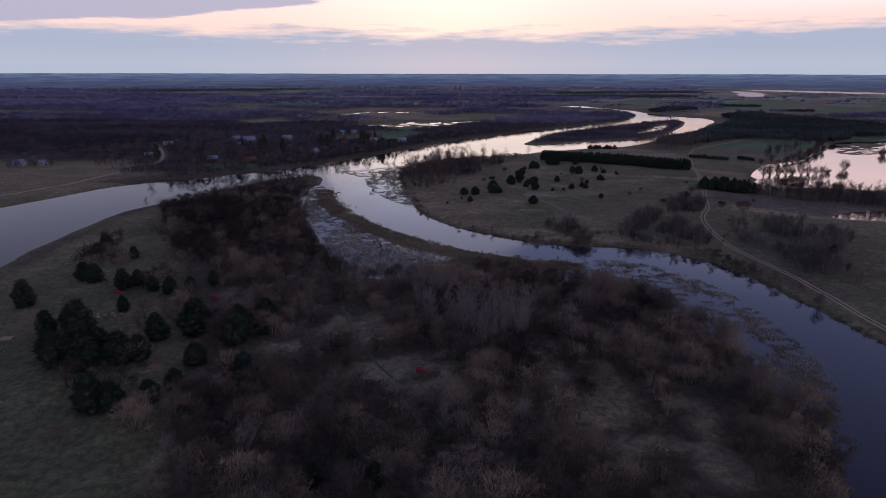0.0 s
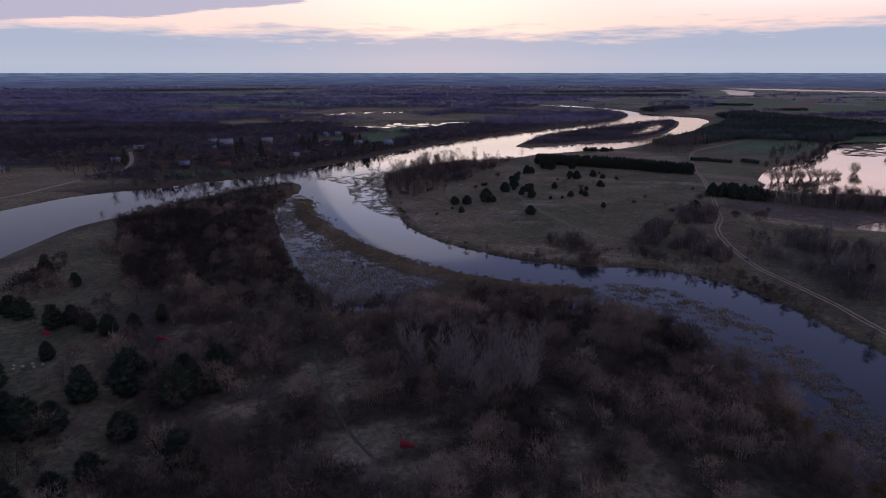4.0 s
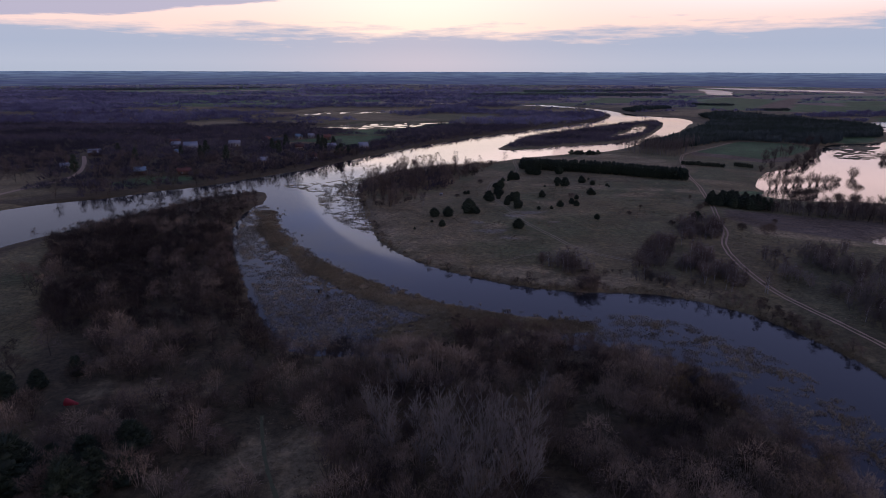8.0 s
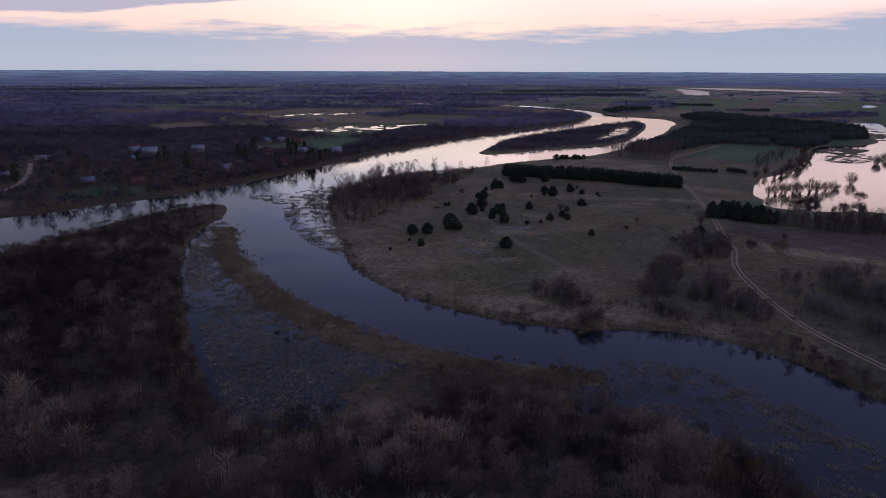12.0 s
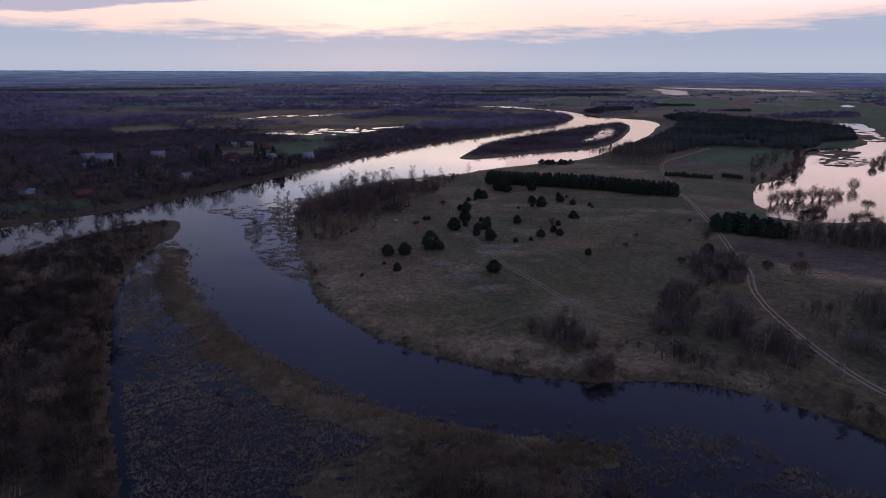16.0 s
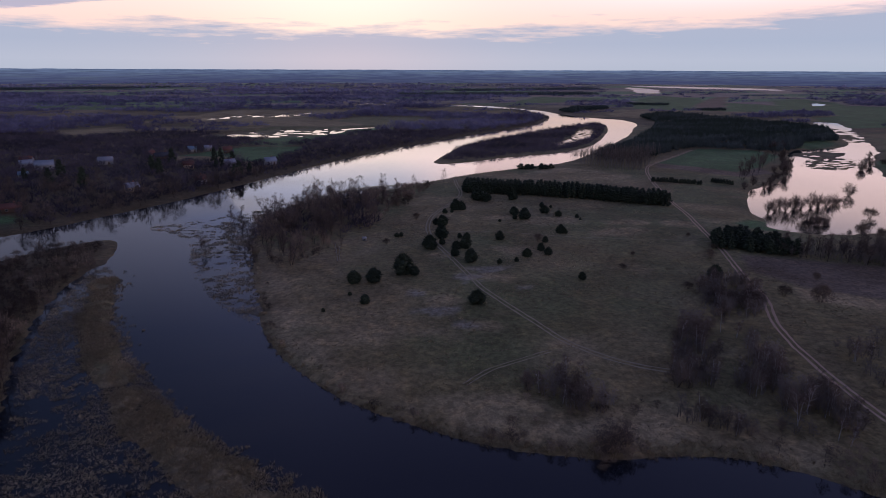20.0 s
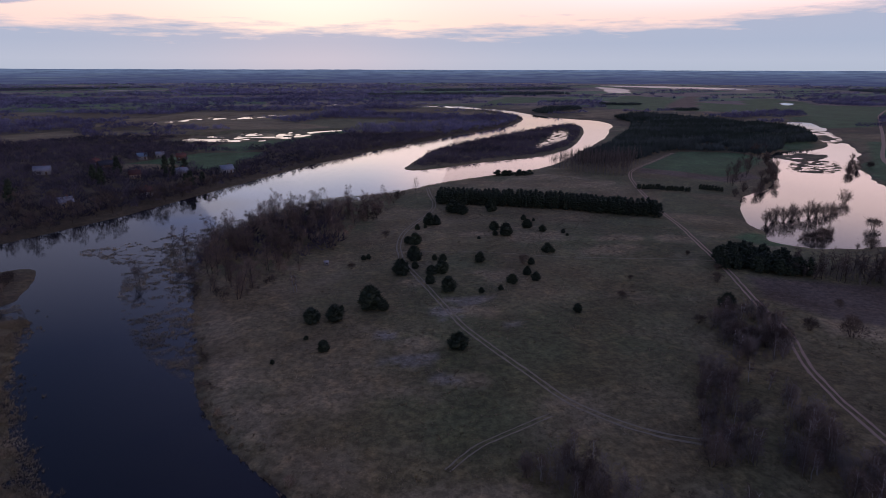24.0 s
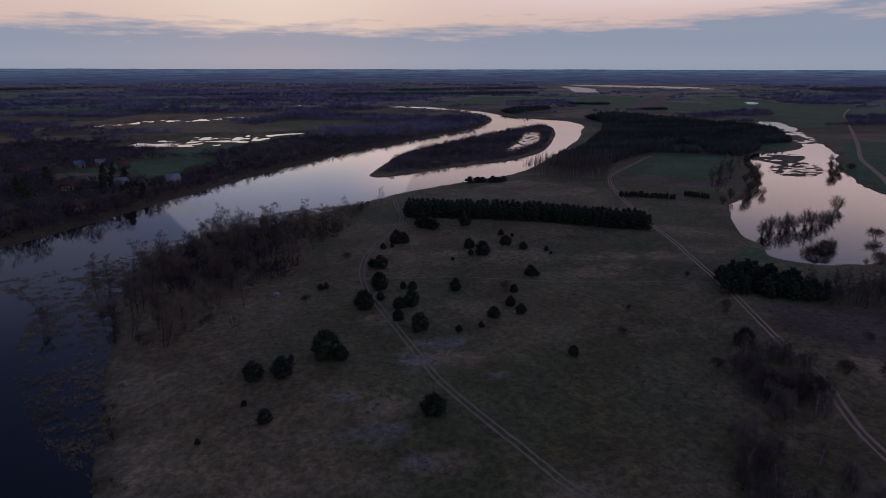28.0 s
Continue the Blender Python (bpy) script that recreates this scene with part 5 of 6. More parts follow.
lake_trees = prototypes([flood_tree(300 + k) for k in range(5)], "flooded_tree", "leafless round-crowned willow standing in floodwater", "tree", "trees standing in the floodwater", PARTS_WILLOW)
LAKE_TREES = [(214, 457, 1.1), (220, 460, 1.25), (227, 461, 1.2), (233, 463, 1.35), (239, 465, 1.1), (246, 466, 1.4), (252, 468, 1.3), (259, 471, 1.1), (266, 474, 1.3), (272, 478, 1.0), (242, 473, 1.0), (230, 470, 0.9), (213, 430, 0.8), (218, 432, 0.9),
              (223, 433, 1.0), (227, 430, 0.8), (231, 435, 0.9), (295, 497, 1.55), (288, 555, 1), (306, 573, 1), (265, 530, 1), (256, 523, 1), (343, 618, 1.1), (254, 532, 1), (315, 590, 1), (325, 600, 1.1), (272, 540, .9), (280, 548, 1), (350, 640, 1.2), (362, 655, 1.2), (376, 690, 1.5),
              (386, 700, 1.5), (396, 705, 1.4), (380, 586, 1.3), (385, 592, 1.4), (398, 598, 1.1), (408, 610, 1.2), (300, 577, 1), (312, 583, 1.2), (322, 590, 1), (334, 612, 1.1), (341, 626, 1), (296, 560, .9), (283, 540, 1), (240, 520, .8), (413, 621, 1), (447, 656, 1)]
plant(lake_trees, [(a, b, s, rng.uniform(0.9, 1.1)) for a, b, s in LAKE_TREES]
      + [(x, y, rng.uniform(0.4, 0.7), 1.0) for x, y in ((228, 408), (224, 411), (252, 404), (238, 409))], rng)
ball = [mesh_of("flooded_bush", *shrub(160 + k, 1.9, 2.2, 14, 1100, 0.028, 8), M_SHRUB) for k in range(3)]
for n, (bx, by, bs) in enumerate(((215, 427, 1.5), (221, 428, 1.7), (226, 434, 1.5), (261, 441, 2.1), (229, 409, 2.1), (238, 407, 1.5), (420, 610, 2.0))):
    ob = tagged(new("flooded_bush", ball[n % 3]), "dense rounded leafless bush standing in floodwater", "bush", "bushes in the floodwater")
    ob.matrix_basis = Matrix.LocRotScale((bx, by, -0.15), Euler((0, 0, n * 1.3)), (bs, bs, bs))

# stems of the thinned wood in front of the pines
stems = prototypes([bare_tree(320 + k, 13, 1.4, 12, 14, 0.07, 0.02, 0.4, 1, True, 0.06) for k in range(3)], "young_birch", "slim pale leafless birch at the forest edge", "tree", "thin wood in front of the pines", (("trunk", M_POPLAR), ("crown", M_BIRCH_TW)))
sx, sy = placed(rng, [(160, 642), (178, 606), (198, 588), (214, 606), (230, 634), (252, 662), (230, 664), (206, 668), (184, 664)], 3.3)
ok = (ground_z(sx, sy) > 0.9) & (signed(sx, sy, RIVER) > 9)
plant(stems, [(a, b, rng.uniform(0.75, 1.1), 1.0) for a, b in zip(sx[ok], sy[ok])], rng)

# houses: place, turn, length, width, wall height, roof, wall, label
HOUSES = ((-243, 643, 20, 15, 9, 3.2, "silver", "white", "house with a bright sheet-metal roof among bare trees"), (-262, 655, 25, 10, 7, 2.8, "silver", "grey", "low house with a pale sheet-metal roof"),
          (-239, 606, 10, 7, 5, 2.4, "blue", "white", "small shed with a pale blue roof"), (-208, 664, 15, 13, 8, 3.0, "grey", "white", "house with a grey roof among trees"),
          (-171, 685, 35, 17, 8, 3.4, "dark", "timber", "long dark timber barn"), (-187, 702, 30, 9, 7, 3.0, "rust", "grey", "house with a red-brown roof"),
          (-160, 731, 20, 9, 7, 2.8, "blue", "white", "house with a blue-grey roof beside a field"), (-148, 739, 15, 8, 6, 2.8, "grey", "white", "small white house with a grey roof"),
          (-127, 722, 10, 9, 7, 3.2, "rust", "timber", "brown timber house with a red-brown roof"), (-109, 645, 35, 10, 7.5, 3.2, "grey", "white", "white house with a grey gable roof"),
          (-80, 655, 30, 11, 8, 2.8, "silver", "white", "low building with a white roof near the river"), (-113, 572, 40, 10, 7, 3.0, "red", "white", "white-walled house with a red tiled roof by the river"),
          (-138, 638, 20, 9, 7, 3.0, "red", "ochre", "ochre house with an orange-red roof"), (-146, 545, 35, 9, 7, 3.0, "grey", "ochre", "ochre house above the river bank"),
          (-188, 494, 30, 11, 6, 2.6, "rust", "timber", "long shed with a red-brown roof by the river"), (-217, 489, 20, 9, 7, 3.0, "blue", "timber", "timber house with a blue-grey roof near the bank"),
          (-287, 517, 15, 8, 5, 2.6, "silver", "white", "small white building beside the road"), (-360, 458, 10, 9, 7, 3.0, "blue", "white", "white house with a blue roof"),
          (-346, 466, 30, 7, 5, 2.4, "grey", "white", "small white outbuilding beside the house"), (-306, 592, 20, 12, 8, 3.0, "grey", "timber", "grey-roofed house among bare trees"), (-270, 672, 5, 11, 7, 3.0, "rust", "white", "white house with a red-brown roof"))
screen = [(h[0] + dx + rng.uniform(-1.5, 1.5), h[1] - dy + rng.uniform(-1.5, 1.5)) for h in HOUSES for dx, dy in ((-5, 9), (1, 11), (6, 10), (-9, 5), (9, 6))]
screen = np.array([p for p in screen if rng.uniform() < 0.45 and signed(np.array(p[0]), np.array(p[1]), RIVER) > 5])
scatter("garden_trees", "leafless garden trees and bushes round the houses", "trees", [joined(list(bare_tree(340 + k, 7.5, 2.6, 12, 30, 0.09, 0.05, 0.14, 2, False, 0.03))) for k in range(4)], screen[:, 0], screen[:, 1], rng.uniform(0.6, 1.2, len(screen)), rng, M_NEARWOOD, rng.uniform(0.2, 0.9, len(screen)))

# ------------------------------------------------------------------ far woods
rng = np.random.default_rng(41)


OPEN_FAR = np.array([(640, 1650), (1200, 1700), (2000, 2250), (1800, 3150), (1050, 3150), (800, 2200)], float)
OPEN_WEST = np.array([(-1100, 2180), (-560, 2180), (-560, 2640), (-1100, 2640)], float)


def woods(x, y):
    """Where bare woods stand out in the distance."""
    m = fbm(x / 260, y / 110, 4, 15) + 0.10 * (x < 250) - 0.13 * (x > 330) + 0.10 * ((y < 1000) & (x < -40))
    for col, poly in FIELDS:
        m = m - 0.9 * inside(x, y, np.array(poly, float))
    for poly, mean, amp in MARSHES[4:6]:
        m = m - 0.35 * inside(x, y, poly)
    m = m - 0.45 * inside(x, y, OPEN_FAR) - 0.4 * inside(x, y, OPEN_WEST)
    m = m - 0.9 * (signed(x, y, LAKE) < 4) - 0.9 * (signed(x, y, RIVER) < 8) - 0.5 * inside(x, y, np.array(FOREST, float))
    m = m - 0.9 * (signed(x, y, FAR_LAKE) < 110) - 0.9 * (signed(x, y, FAR_REACH) < 170) - 0.9 * (signed(x, y + 60, POND_C) < 90) - 0.9 * (signed(x, y + 60, POND_D) < 80) - 0.9 * (signed(x, y, LONG_POND) < 5) - 0.9 * (signed(x, y, POND_B) < 5)
    return m


def near_house(x, y):
    d = seg_dist(x, y, ROAD_NW) < 7
    for h in HOUSES:
        d |= np.hypot(x - h[0] - 1, y - h[1] + 5) < 0.36 * h[3] + 2.5
    return d


wx, wy, ws = [], [], []
for y0, y1, step, sc, level in ((430, 900, 6.6, 0.85, -0.10), (900, 1400, 10.5, 1.1, -0.02), (1400, 2100, 15, 1.25, 0.03), (2100, 2700, 24, 1.5, 0.06), (2700, 3420, 34, 1.7, 0.10)):
    half = y1 * 0.95 + 120
    a, b = placed(rng, [(-half, y0), (half * 1.25, y0), (half * 1.25, y1), (-half, y1)], step)
    keep = (woods(a, b) > level) & ~((a > 0) & (b < 1060) & (a < 420) & (signed(a, b, RIVER) > 0) & (b < 700 + 1.3 * a)) & ~((a > 20) & (b < 900) & (signed(a, b, np.array([(20, 500), (60, 300), (700, 300), (900, 1000), (560, 1100), (300, 900)], float)) < 0))
    keep &= (ground_z(a, b) > 0.2) & ~((b < 800) & (signed(a, b, np.array(VILLAGE, float)) < 0) & ((rng.uniform(0, 1, len(a)) < 0.25) | near_house(a, b))) & (np.hypot(a, b - 120) < 3420)
    wx.append(a[keep]), wy.append(b[keep]), ws.append(rng.uniform(0.5, 1.3, keep.sum()) * sc)
for n, (a, b, s) in enumerate(zip(wx, wy, ws)):
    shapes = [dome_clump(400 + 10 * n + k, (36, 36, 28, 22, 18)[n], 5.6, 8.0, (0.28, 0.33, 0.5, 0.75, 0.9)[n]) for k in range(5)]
    # beyond the first ring the tone rises outwards, haze put into the colour
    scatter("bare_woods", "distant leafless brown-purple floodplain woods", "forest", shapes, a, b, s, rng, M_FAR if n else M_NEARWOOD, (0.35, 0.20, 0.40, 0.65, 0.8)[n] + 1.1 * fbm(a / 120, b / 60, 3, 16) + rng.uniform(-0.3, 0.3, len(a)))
# hedges along the edges of the far fields
hx, hy = [], []
for row in range(8, 27):
    along = np.arange(-2800, 3200, 11.0) + rng.uniform(-4, 4, 546)
    across = 120.0 * row + rng.normal(size=len(along)) * 3
    hx.append((0.97 * along - 0.22 * across) / 0.9893), hy.append((0.97 * across + 0.22 * along) / 0.9893)
hx, hy = np.concatenate(hx), np.concatenate(hy)
keep = (np.hypot(hx, hy - 120) < 3300) & (np.hypot(hx, hy) > 1150) & (hy > 900) & (ground_z(hx, hy) > 0.2) & (fbm(hx / 170, hy / 60, 3, 19) > 0.05)
for col, poly in FIELDS:
    keep &= ~inside(hx, hy, np.array(poly, float))
keep &= (signed(hx, hy, FAR_LAKE) > 60) & (signed(hx, hy, FAR_REACH) > 90) & (signed(hx, hy, RIVER) > 10)
hx, hy = hx[keep], hy[keep]
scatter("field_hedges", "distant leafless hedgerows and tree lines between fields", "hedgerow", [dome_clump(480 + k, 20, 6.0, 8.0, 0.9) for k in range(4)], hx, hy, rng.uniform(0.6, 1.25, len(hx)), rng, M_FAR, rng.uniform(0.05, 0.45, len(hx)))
# the belt of trees along the upper reaches
belt = []
for s in np.arange(cum[np.argmax(nb[:, 1] > 412)], cum[np.argmax(nb[:, 1] > 1300)], 4.0):
    a, b = np.interp(s, cum, nb[:, 0]), np.interp(s, cum, nb[:, 1])
    for off in ((9, 16) if b < 640 else (8, 20, 32, 46)):
        if b < 640 and rng.uniform() < 0.6:
            continue
        belt.append((a - 0.72 * off + rng.uniform(-4, 4), b + 0.6 * off + rng.uniform(-4, 4)))
belt = np.array(belt)
scatter("riverside_woods", "belt of leafless trees along the upper river", "forest", [dome_clump(470 + k, 44, 4.2, 9, 0.26) for k in range(5)], belt[:, 0], belt[:, 1], rng.uniform(0.6, 1.0, len(belt)) * np.interp(belt[:, 1], (560, 640), (0.75, 0.45)), rng, M_NEARWOOD)


# ------------------------------------------------------------------ reeds, tussocks and grass
rng = np.random.default_rng(51)


def tuft(seed, n, radius, height, w, droop=0.3):
    r = np.random.default_rng(seed)
    a = r.uniform(0, 2 * math.pi, n)
    o = radius * np.sqrt(r.uniform(0, 1, n))
    p0 = np.stack([np.cos(a) * o * 0.5, np.sin(a) * o * 0.5, np.full(n, -0.1)], 1)
    p1 = np.stack([np.cos(a) * o * (1 + droop), np.sin(a) * o * (1 + droop), height * r.uniform(0.55, 1.1, n)], 1)
    return shards(p0, p1, w, r)


tussock = [tuft(k, 12, 0.55, 0.42, 0.10, 0.8) for k in range(6)]
reed = [tuft(10 + k, 12, 0.6, 0.75, 0.08, 0.5) for k in range(6)]
tx, ty, tz = [], [], []
for n, (poly, mean, amp) in enumerate(MARSHES[:4] + MARSHES[-1:]):
    a, b = placed(rng, poly, 0.72 if n < 3 else 2.4)
    z = ground_z(a, b)
    mat = 0.22 * (n == 0) * np.clip((a + 62) / 30, 0, 1)
    ok = (z > -0.62) & (z < 0.7) & (mat + fbm(a / 3.4, b / 2.6, 3, 95) + 0.6 * fbm(a / 20, b / 24, 2, 94) > (-0.13, -0.11, 0.0, -0.03, -0.03)[n]) & (rng.uniform(0, 1, len(a)) < 0.9)
    tx.append(a[ok]), ty.append(b[ok]), tz.append(np.maximum(z[ok], -0.12))
tx, ty, tz = (np.concatenate(v) for v in (tx, ty, tz))
scatter("marsh_tussocks", "brown and straw-coloured sedge tussocks in shallow water", "marsh", tussock, tx, ty, rng.uniform(0.5, 1.35, len(tx)), rng, M_SEDGE, 0.72 + 1.2 * fbm(tx / 15, ty / 15, 2, 96) + rng.uniform(-0.25, 0.25, len(tx)), 0.02, tz)

edge = rounded(EAST_BANK + SOUTH_BANK, 3, False)
edge = edge[(edge[:, 1] > 90) & (edge[:, 1] < 640) & (edge[:, 0] < 190)]
q = np.repeat(edge, 16, 0)
q = q + rng.normal(size=q.shape) * 2.0
bar = np.repeat(rounded(BAR, 3, False), 62, 0)
bar = bar + rng.normal(size=bar.shape) * 3.6
q = np.vstack([q, bar])
z = ground_z(q[:, 0], q[:, 1])
ok = (z > np.where(np.arange(len(q)) < len(q) - len(bar), -0.2, -0.9)) & (z < 1.1) & (fbm(q[:, 0] / 5, q[:, 1] / 5, 3, 97) > -0.14)
q, z = q[ok], np.maximum(z[ok], -0.1)
scatter("reed_fringe", "dry straw-brown reeds along the water's edge", "reeds", reed, q[:, 0], q[:, 1], rng.uniform(0.5, 1.2, len(q)), rng, M_REED, 0.6 + 1.5 * fbm(q[:, 0] / 18, q[:, 1] / 18, 2, 98) + rng.uniform(-0.2, 0.2, len(q)), 0.02, z)

blade = [tuft(30 + k, 7, 0.34, 0.34, 0.09, 0.9) for k in range(6)]
a, b = placed(rng, [(-34, 330), (0, 282), (60, 262), (100, 236), (150, 215), (155, 330), (150, 400), (170, 470), (60, 515), (-5, 430), (-30, 380)], 2.1)
c, d = placed(rng, [(-184, 60), (-185, 240), (-170, 300), (-120, 215), (-75, 120), (-60, 60)], 3.4)
e, f = placed(rng, [(-50, 115), (-50, 180), (60, 180), (70, 100)], 2.2)
ok = cleared(e, f) < 1.1
x, y = np.r_[a, c, e[ok]], np.r_[b, d, f[ok]]
ok = (ground_z(x, y) > 0.35) & (fbm(x / 12, y / 12, 3, 99) > -0.03) & (seg_dist(x, y, ROAD) > 2.4) & (seg_dist(x, y, TRACK) > 1.6)
x, y = x[ok], y[ok]
scatter("dry_grass", "tufts of dry brown meadow grass", "grass", blade, x, y, rng.uniform(0.6, 1.7, len(x)), rng, M_SEDGE, 0.3 + 1.3 * fbm(x / 20, y / 20, 2, 100) + rng.uniform(-0.3, 0.3, len(x)), 0.02)


# ------------------------------------------------------------------ village
def box(x0, x1, y0, y1, z0, z1):
    v = [(x, y, z) for z in (z0, z1) for x, y in ((x0, y0), (x1, y0), (x1, y1), (x0, y1))]
    f = [(3, 2, 1, 0), (4, 5, 6, 7), (0, 1, 5, 4), (1, 2, 6, 5), (2, 3, 7, 6), (3, 0, 4, 7)]
    return np.array(v, float), np.array(f)


def slab(corners, t):
    """A plate between four corners, t thick along z."""
    c = np.array(corners, float)
    v = np.vstack([c, c + (0, 0, t)])
    return v, np.array([(3, 2, 1, 0), (4, 5, 6, 7), (0, 1, 5, 4), (1, 2, 6, 5), (2, 3, 7, 6), (3, 0, 4, 7)])


WALLS = {"white": plain_material("whitewashed_wall", (0.34, 0.33, 0.31), 0.9), "ochre": plain_material("ochre_plaster", (0.42, 0.32, 0.20), 0.9),
         "timber": plain_material("brown_timber", (0.15, 0.10, 0.07), 0.9), "grey": plain_material("grey_render", (0.34, 0.33, 0.32), 0.9)}
ROOFS = {"silver": plain_material("pale_sheet_metal", (0.27, 0.30, 0.345), 0.5, 0.5, 0.6, 0.6, 0.1), "red": plain_material("red_roof_tiles", (0.11, 0.05, 0.04), 0.8),
         "rust": plain_material("red_brown_roof_sheet", (0.17, 0.075, 0.055), 0.75), "dark": plain_material("dark_roof_felt", (0.06, 0.06, 0.07), 0.85),
         "grey": plain_material("grey_fibre_cement_roof", (0.30, 0.31, 0.34), 0.8), "blue": plain_material("blue_grey_roof_sheet", (0.20, 0.29, 0.36), 0.6)}
M_GLASS = plain_material("dark_window_glass", (0.03, 0.035, 0.045), 0.1, 0.6)
M_FRAME = plain_material("white_window_frame", (0.6, 0.6, 0.6), 0.6)
M_DOOR = plain_material("brown_door", (0.12, 0.075, 0.05), 0.7)
M_BRICK = plain_material("chimney_brick", (0.25, 0.11, 0.08), 0.9)


def house(x, y, turn, ln, w, h, roof, wall, label):
    ln, w = 0.8 * ln, 0.82 * w
    root = thing("house", label, "house", "houses of the village")
    rise, ov = w * 0.42, 0.45
    v, f = box(-ln / 2, ln / 2, -w / 2, w / 2, -0.6, h)
    gv = [(sx * ln / 2, yy, zz) for sx in (-1, 1) for yy, zz in ((-w / 2, h), (w / 2, h), (0, h + rise))]
    walls = mesh_of("wall", v, f, WALLS[wall])
    part("wall", walls, root)
    for end in (gv[:3], gv[3:]):
        tri = np.array(end, float)
        part("gable", mesh_of("gable", np.vstack([tri, tri * (0.985, 1, 1)]), [(0, 1, 2), (5, 4, 3), (0, 3, 4), (0, 4, 1), (1, 4, 5), (1, 5, 2), (2, 5, 3), (2, 3, 0)], WALLS[wall]), root)
    for sgn in (-1, 1):
        lo = h - ov * rise / (w / 2)
        c = [(-ln / 2 - ov, sgn * (w / 2 + ov), lo), (ln / 2 + ov, sgn * (w / 2 + ov), lo), (ln / 2 + ov, 0, h + rise), (-ln / 2 - ov, 0, h + rise)]
        part("roof", mesh_of("roof", *slab(c, 0.16), ROOFS[roof]), root)
    n = max(2, int(ln / 3.5))
    for side in (-1, 1):
        for k in range(n):
            cx = -ln / 2 + ln * (k + 0.5) / n
            yy = side * w / 2
            if side == -1 and k == n // 2:
                part("door", mesh_of("door", *box(cx - 0.5, cx + 0.5, min(yy, yy + side * 0.06), max(yy, yy + side * 0.06), -0.1, 2.0), M_DOOR), root)
                continue
            win = part("window", mesh_of("window", *box(cx - 0.62, cx + 0.62, min(yy, yy + side * 0.05), max(yy, yy + side * 0.05), 0.95, 2.15), M_FRAME), root)
            part("pane", mesh_of("pane", *box(cx - 0.5, cx + 0.5, min(yy, yy + side * 0.08), max(yy, yy + side * 0.08), 1.05, 2.05), M_GLASS), win)
    part("chimney", mesh_of("chimney", *box(ln * 0.15, ln * 0.15 + 0.7, 0.2, 0.9, h + rise * 0.5, h + rise + 1.0), M_BRICK), root)
    root.matrix_basis = pose(x, y, float(ground_z(x, y)) + 0.2, 0, 0, turn)


for args in HOUSES:
    house(*args)


# ------------------------------------------------------------------ camp on the clearings and odd things
M_TENT = plain_material("red_tent_fabric", (0.26, 0.022, 0.024), 0.6, 0.3, 2.0, 0.8)
M_TENT_IN = plain_material("dark_red_tent_lining", (0.16, 0.02, 0.02), 0.8)
M_WOOD = plain_material("pale_sawn_wood", (0.42, 0.31, 0.18), 0.8)
M_STUMP = plain_material("black_wet_wood", (0.025, 0.022, 0.02), 0.6)


def tent(x, y, turn):
    root = thing("tent", "red fabric tunnel tent pitched on grass", "tent", "red tents")
    rows, n, v, f = 7, 9, [], []
    for i in range(rows):
        u = i / (rows - 1)
        w, h = 1.15 - 0.75 * u, 1.35 * (1 - u) + 0.22
        sag = 0.05 * math.sin(u * 4 * math.pi)
        for k in range(n):
            a = math.pi * k / (n - 1)
            v.append((-1.7 + 3.4 * u, math.cos(a) * w, max(0.0, math.sin(a) ** 0.8 * (h - sag))))
    for i in range(rows - 1):
        for k in range(n - 1):
            p = i * n + k
            f.append((p, p + 1, p + n + 1, p + n))
    part("canopy", mesh_of("canopy", v, f, M_TENT, smooth=True), root)
    front = [(-1.69, *c[1:]) for c in v[:n]]
    part("door_flap", mesh_of("door_flap", front + [(-1.69, 0, 0.02)], [(k, k + 1, n) for k in range(n - 1)], M_TENT_IN), root)
    for sx, sy in ((-2.4, 1.6), (-2.4, -1.6), (2.3, 0.4), (2.3, -0.4)):
        top = (-1.7 if sx < 0 else 1.7, sy * 0.4, 1.1 if sx < 0 else 0.25)
        part("guy_line", mesh_of("guy_line", *tube((sx, sy, 0), top, 0.01, 0.01), M_WOOD), root)
    root.matrix_basis = pose(x, y, float(ground_z(x, y)) + 0.02, 0, 0, turn) @ Matrix.Scale(0.85, 4)


for x, y, turn in ((-13, 135, -8), (-119, 184, -15), (-85, 182, -4)):
    tent(x, y, turn)

deck = thing("wooden_platform", "pale wooden platform lying on the meadow", "platform")
for k in range(7):
    part("plank", mesh_of("plank", *box(-1.6, 1.6, -1.4 + k * 0.4, -1.06 + k * 0.4, 0.16, 0.22), M_WOOD), deck)
for yy in (-1.1, 0.9):
    part("joist", mesh_of("joist", *box(-1.4, 1.4, yy, yy + 0.15, -0.05, 0.158), M_WOOD), deck)
deck.matrix_basis = pose(-130, 147, float(ground_z(-130, 147)), 0, 0, 15)

hide = thing("hunting_hide", "small grey wooden box hide on the meadow", "hide")
part("body", mesh_of("body", *box(-0.8, 0.8, -0.8, 0.8, 0.0, 1.3), WALLS["grey"]), hide)
part("roof", mesh_of("roof", *slab([(-1, -1, 1.302), (1, -1, 1.302), (1, 1, 1.45), (-1, 1, 1.45)], 0.06), ROOFS["grey"]), hide)
part("opening", mesh_of("opening", *box(-0.4, 0.4, -0.83, -0.8, 0.6, 1.0), M_GLASS), hide)
hide.matrix_basis = pose(-3.6, 420.5, float(ground_z(-3.6, 420.5)), 0, 0, 12)

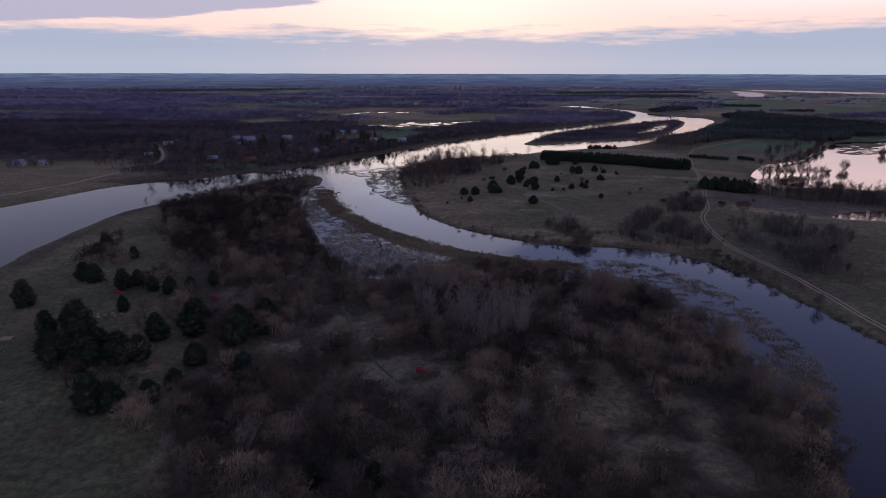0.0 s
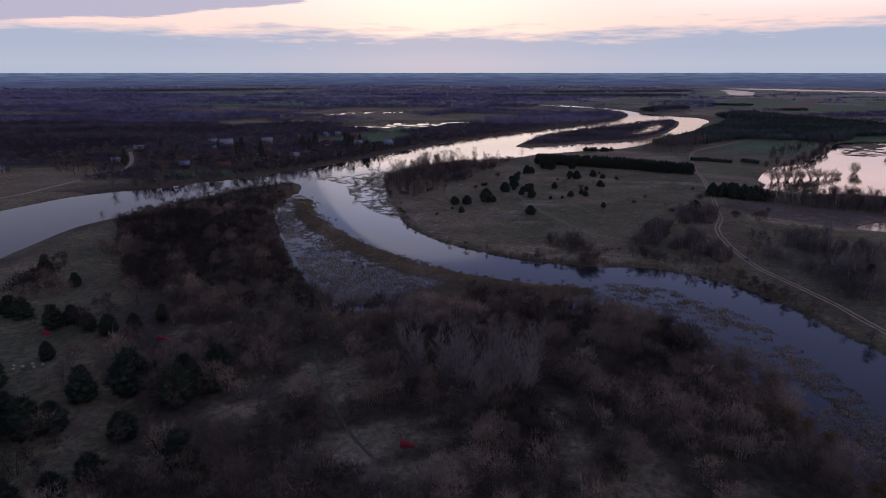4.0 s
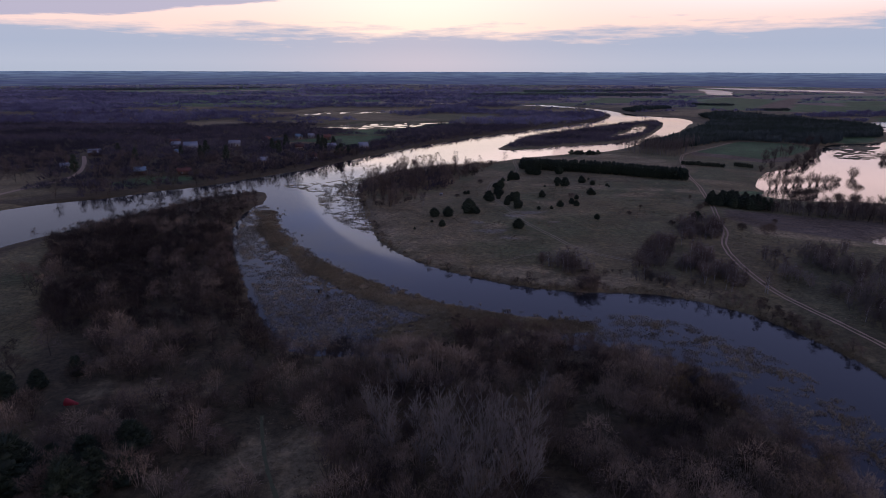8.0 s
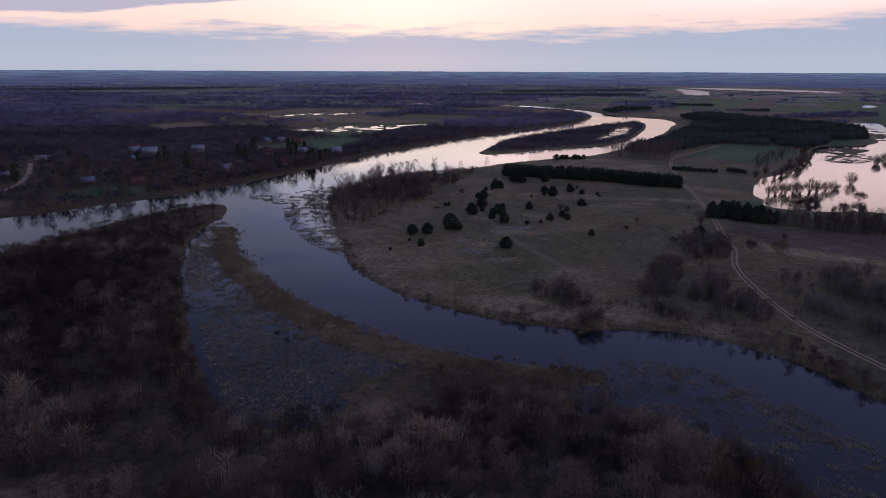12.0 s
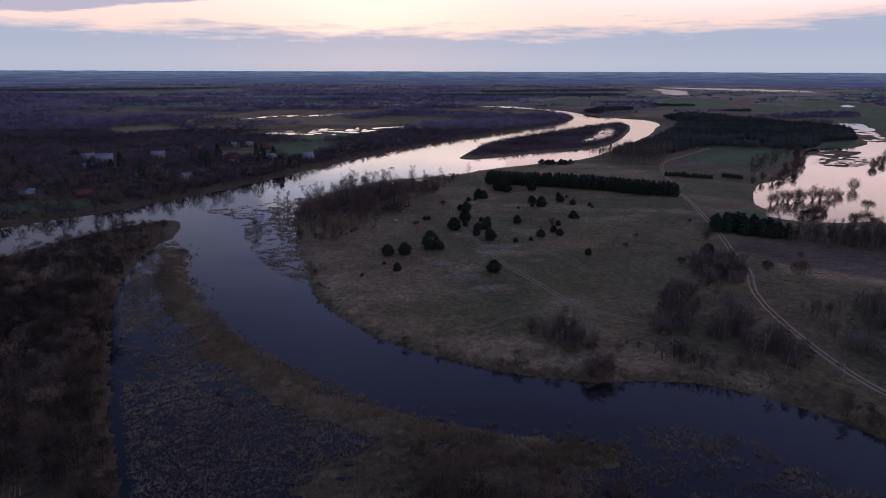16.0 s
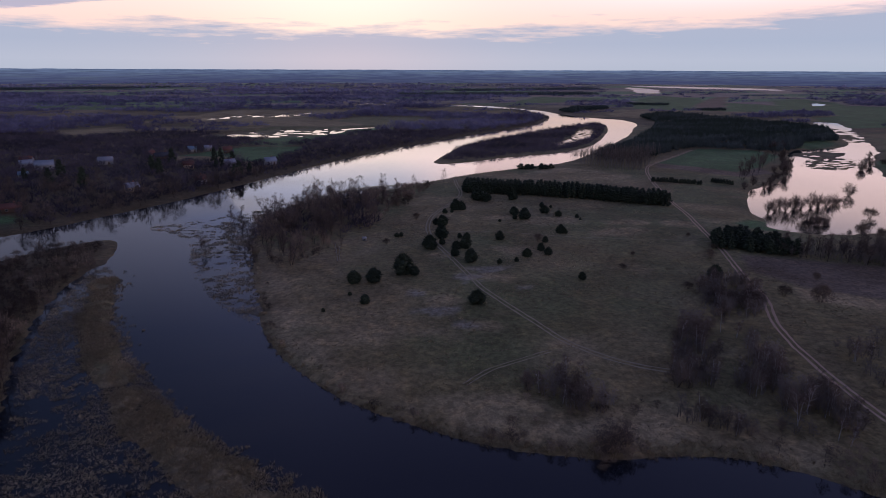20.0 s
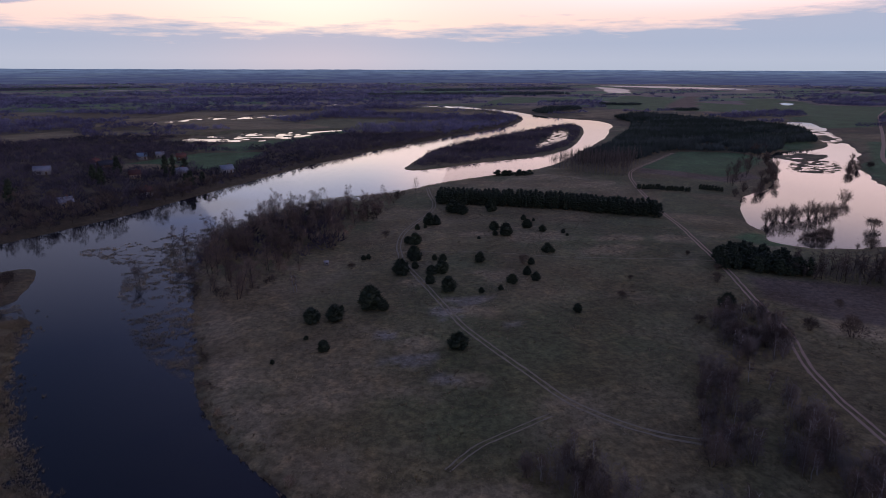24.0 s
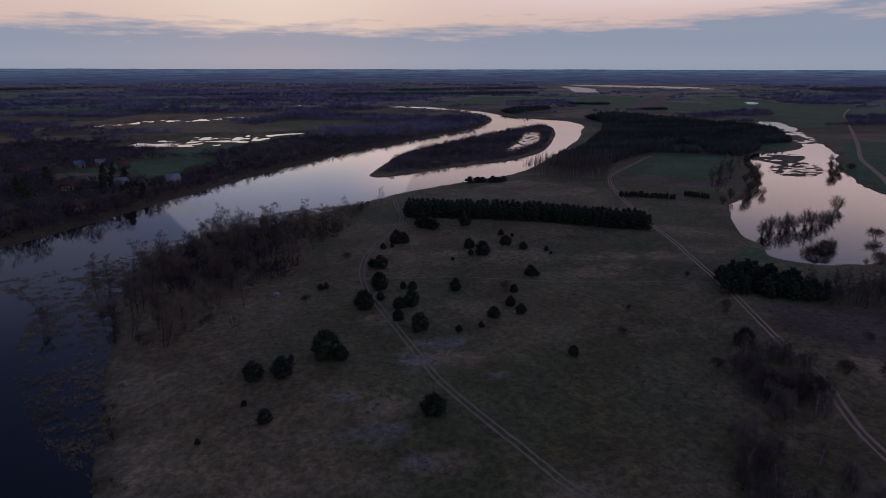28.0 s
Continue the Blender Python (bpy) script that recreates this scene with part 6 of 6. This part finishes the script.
for n, (x, y) in enumerate(((-45.6, 259.3), (-41.6, 254.5))):
    v, f = joined([tube((0, 0, -0.3), (0.1, 0, 0.9), 0.55, 0.4, 7), tube((0.1, 0, 0.5), (1.3, 0.4, 1.0), 0.22, 0.06, 5), tube((0, 0.1, 0.3), (-0.9, 0.7, 0.7), 0.2, 0.05, 5), tube((0.1, 0, 0.88), (0.1, 0, 0.93), 0.4, 0.02, 7)])
    ob = tagged(new("tree_stump", mesh_of("tree_stump", v, f, M_STUMP)), "black rotten stump standing in the marsh", "stump", "stumps in the marsh")
    ob.matrix_basis = pose(x, y, float(ground_z(x, y)), 0, 0, n * 70)

# beehives on the grass between the pines
M_HIVE = plain_material("yellow_painted_hive", (0.50, 0.36, 0.14), 0.7)
M_HIVE_ROOF = plain_material("pale_hive_roof", (0.55, 0.52, 0.46), 0.6)
for n, (x, y) in enumerate(((-112.6, 161.6), (-111.4, 163.2), (-110.0, 164.8), (-108.4, 163.0), (-107.2, 164.6), (-113.8, 163.4))):
    hive = thing("beehive", "small yellow wooden beehive with a pale lid on grass", "beehive", "beehives between the pines")
    part("box", mesh_of("box", *box(-0.28, 0.28, -0.25, 0.25, 0.12, 0.85), M_HIVE), hive)
    part("lid", mesh_of("lid", *box(-0.34, 0.34, -0.31, 0.31, 0.853, 0.95), M_HIVE_ROOF), hive)
    part("entrance", mesh_of("entrance", *box(-0.15, 0.15, -0.27, -0.253, 0.16, 0.20), M_DOOR), hive)
    for k in (-0.2, 0.2):
        part("foot", mesh_of("foot", *box(k - 0.04, k + 0.04, -0.22, 0.22, -0.1, 0.117), M_DOOR), hive)
    hive.matrix_basis = pose(x, y, float(ground_z(x, y)), 0, 0, n * 9)

# pale cut branches heaped at the edge of the near field
for n, (x, y) in enumerate(((-110, 136), (-81, 134), (-68, 107))):
    r = np.random.default_rng(600 + n)
    pieces = [tube((r.normal() * 0.7, r.normal() * 0.7, r.uniform(0, 0.4)), (r.normal() * 1.3, r.normal() * 1.3, r.uniform(0.1, 0.7)), 0.07, 0.04, 4) for _ in range(26)]
    ob = tagged(new("brush_pile", mesh_of("brush_pile", *joined(pieces), M_WOOD)), "heap of pale cut branches on the grass", "brush pile", "heaps of cut wood")
    ob.matrix_basis = pose(x, y, float(ground_z(x, y)), 0, 0, 0)
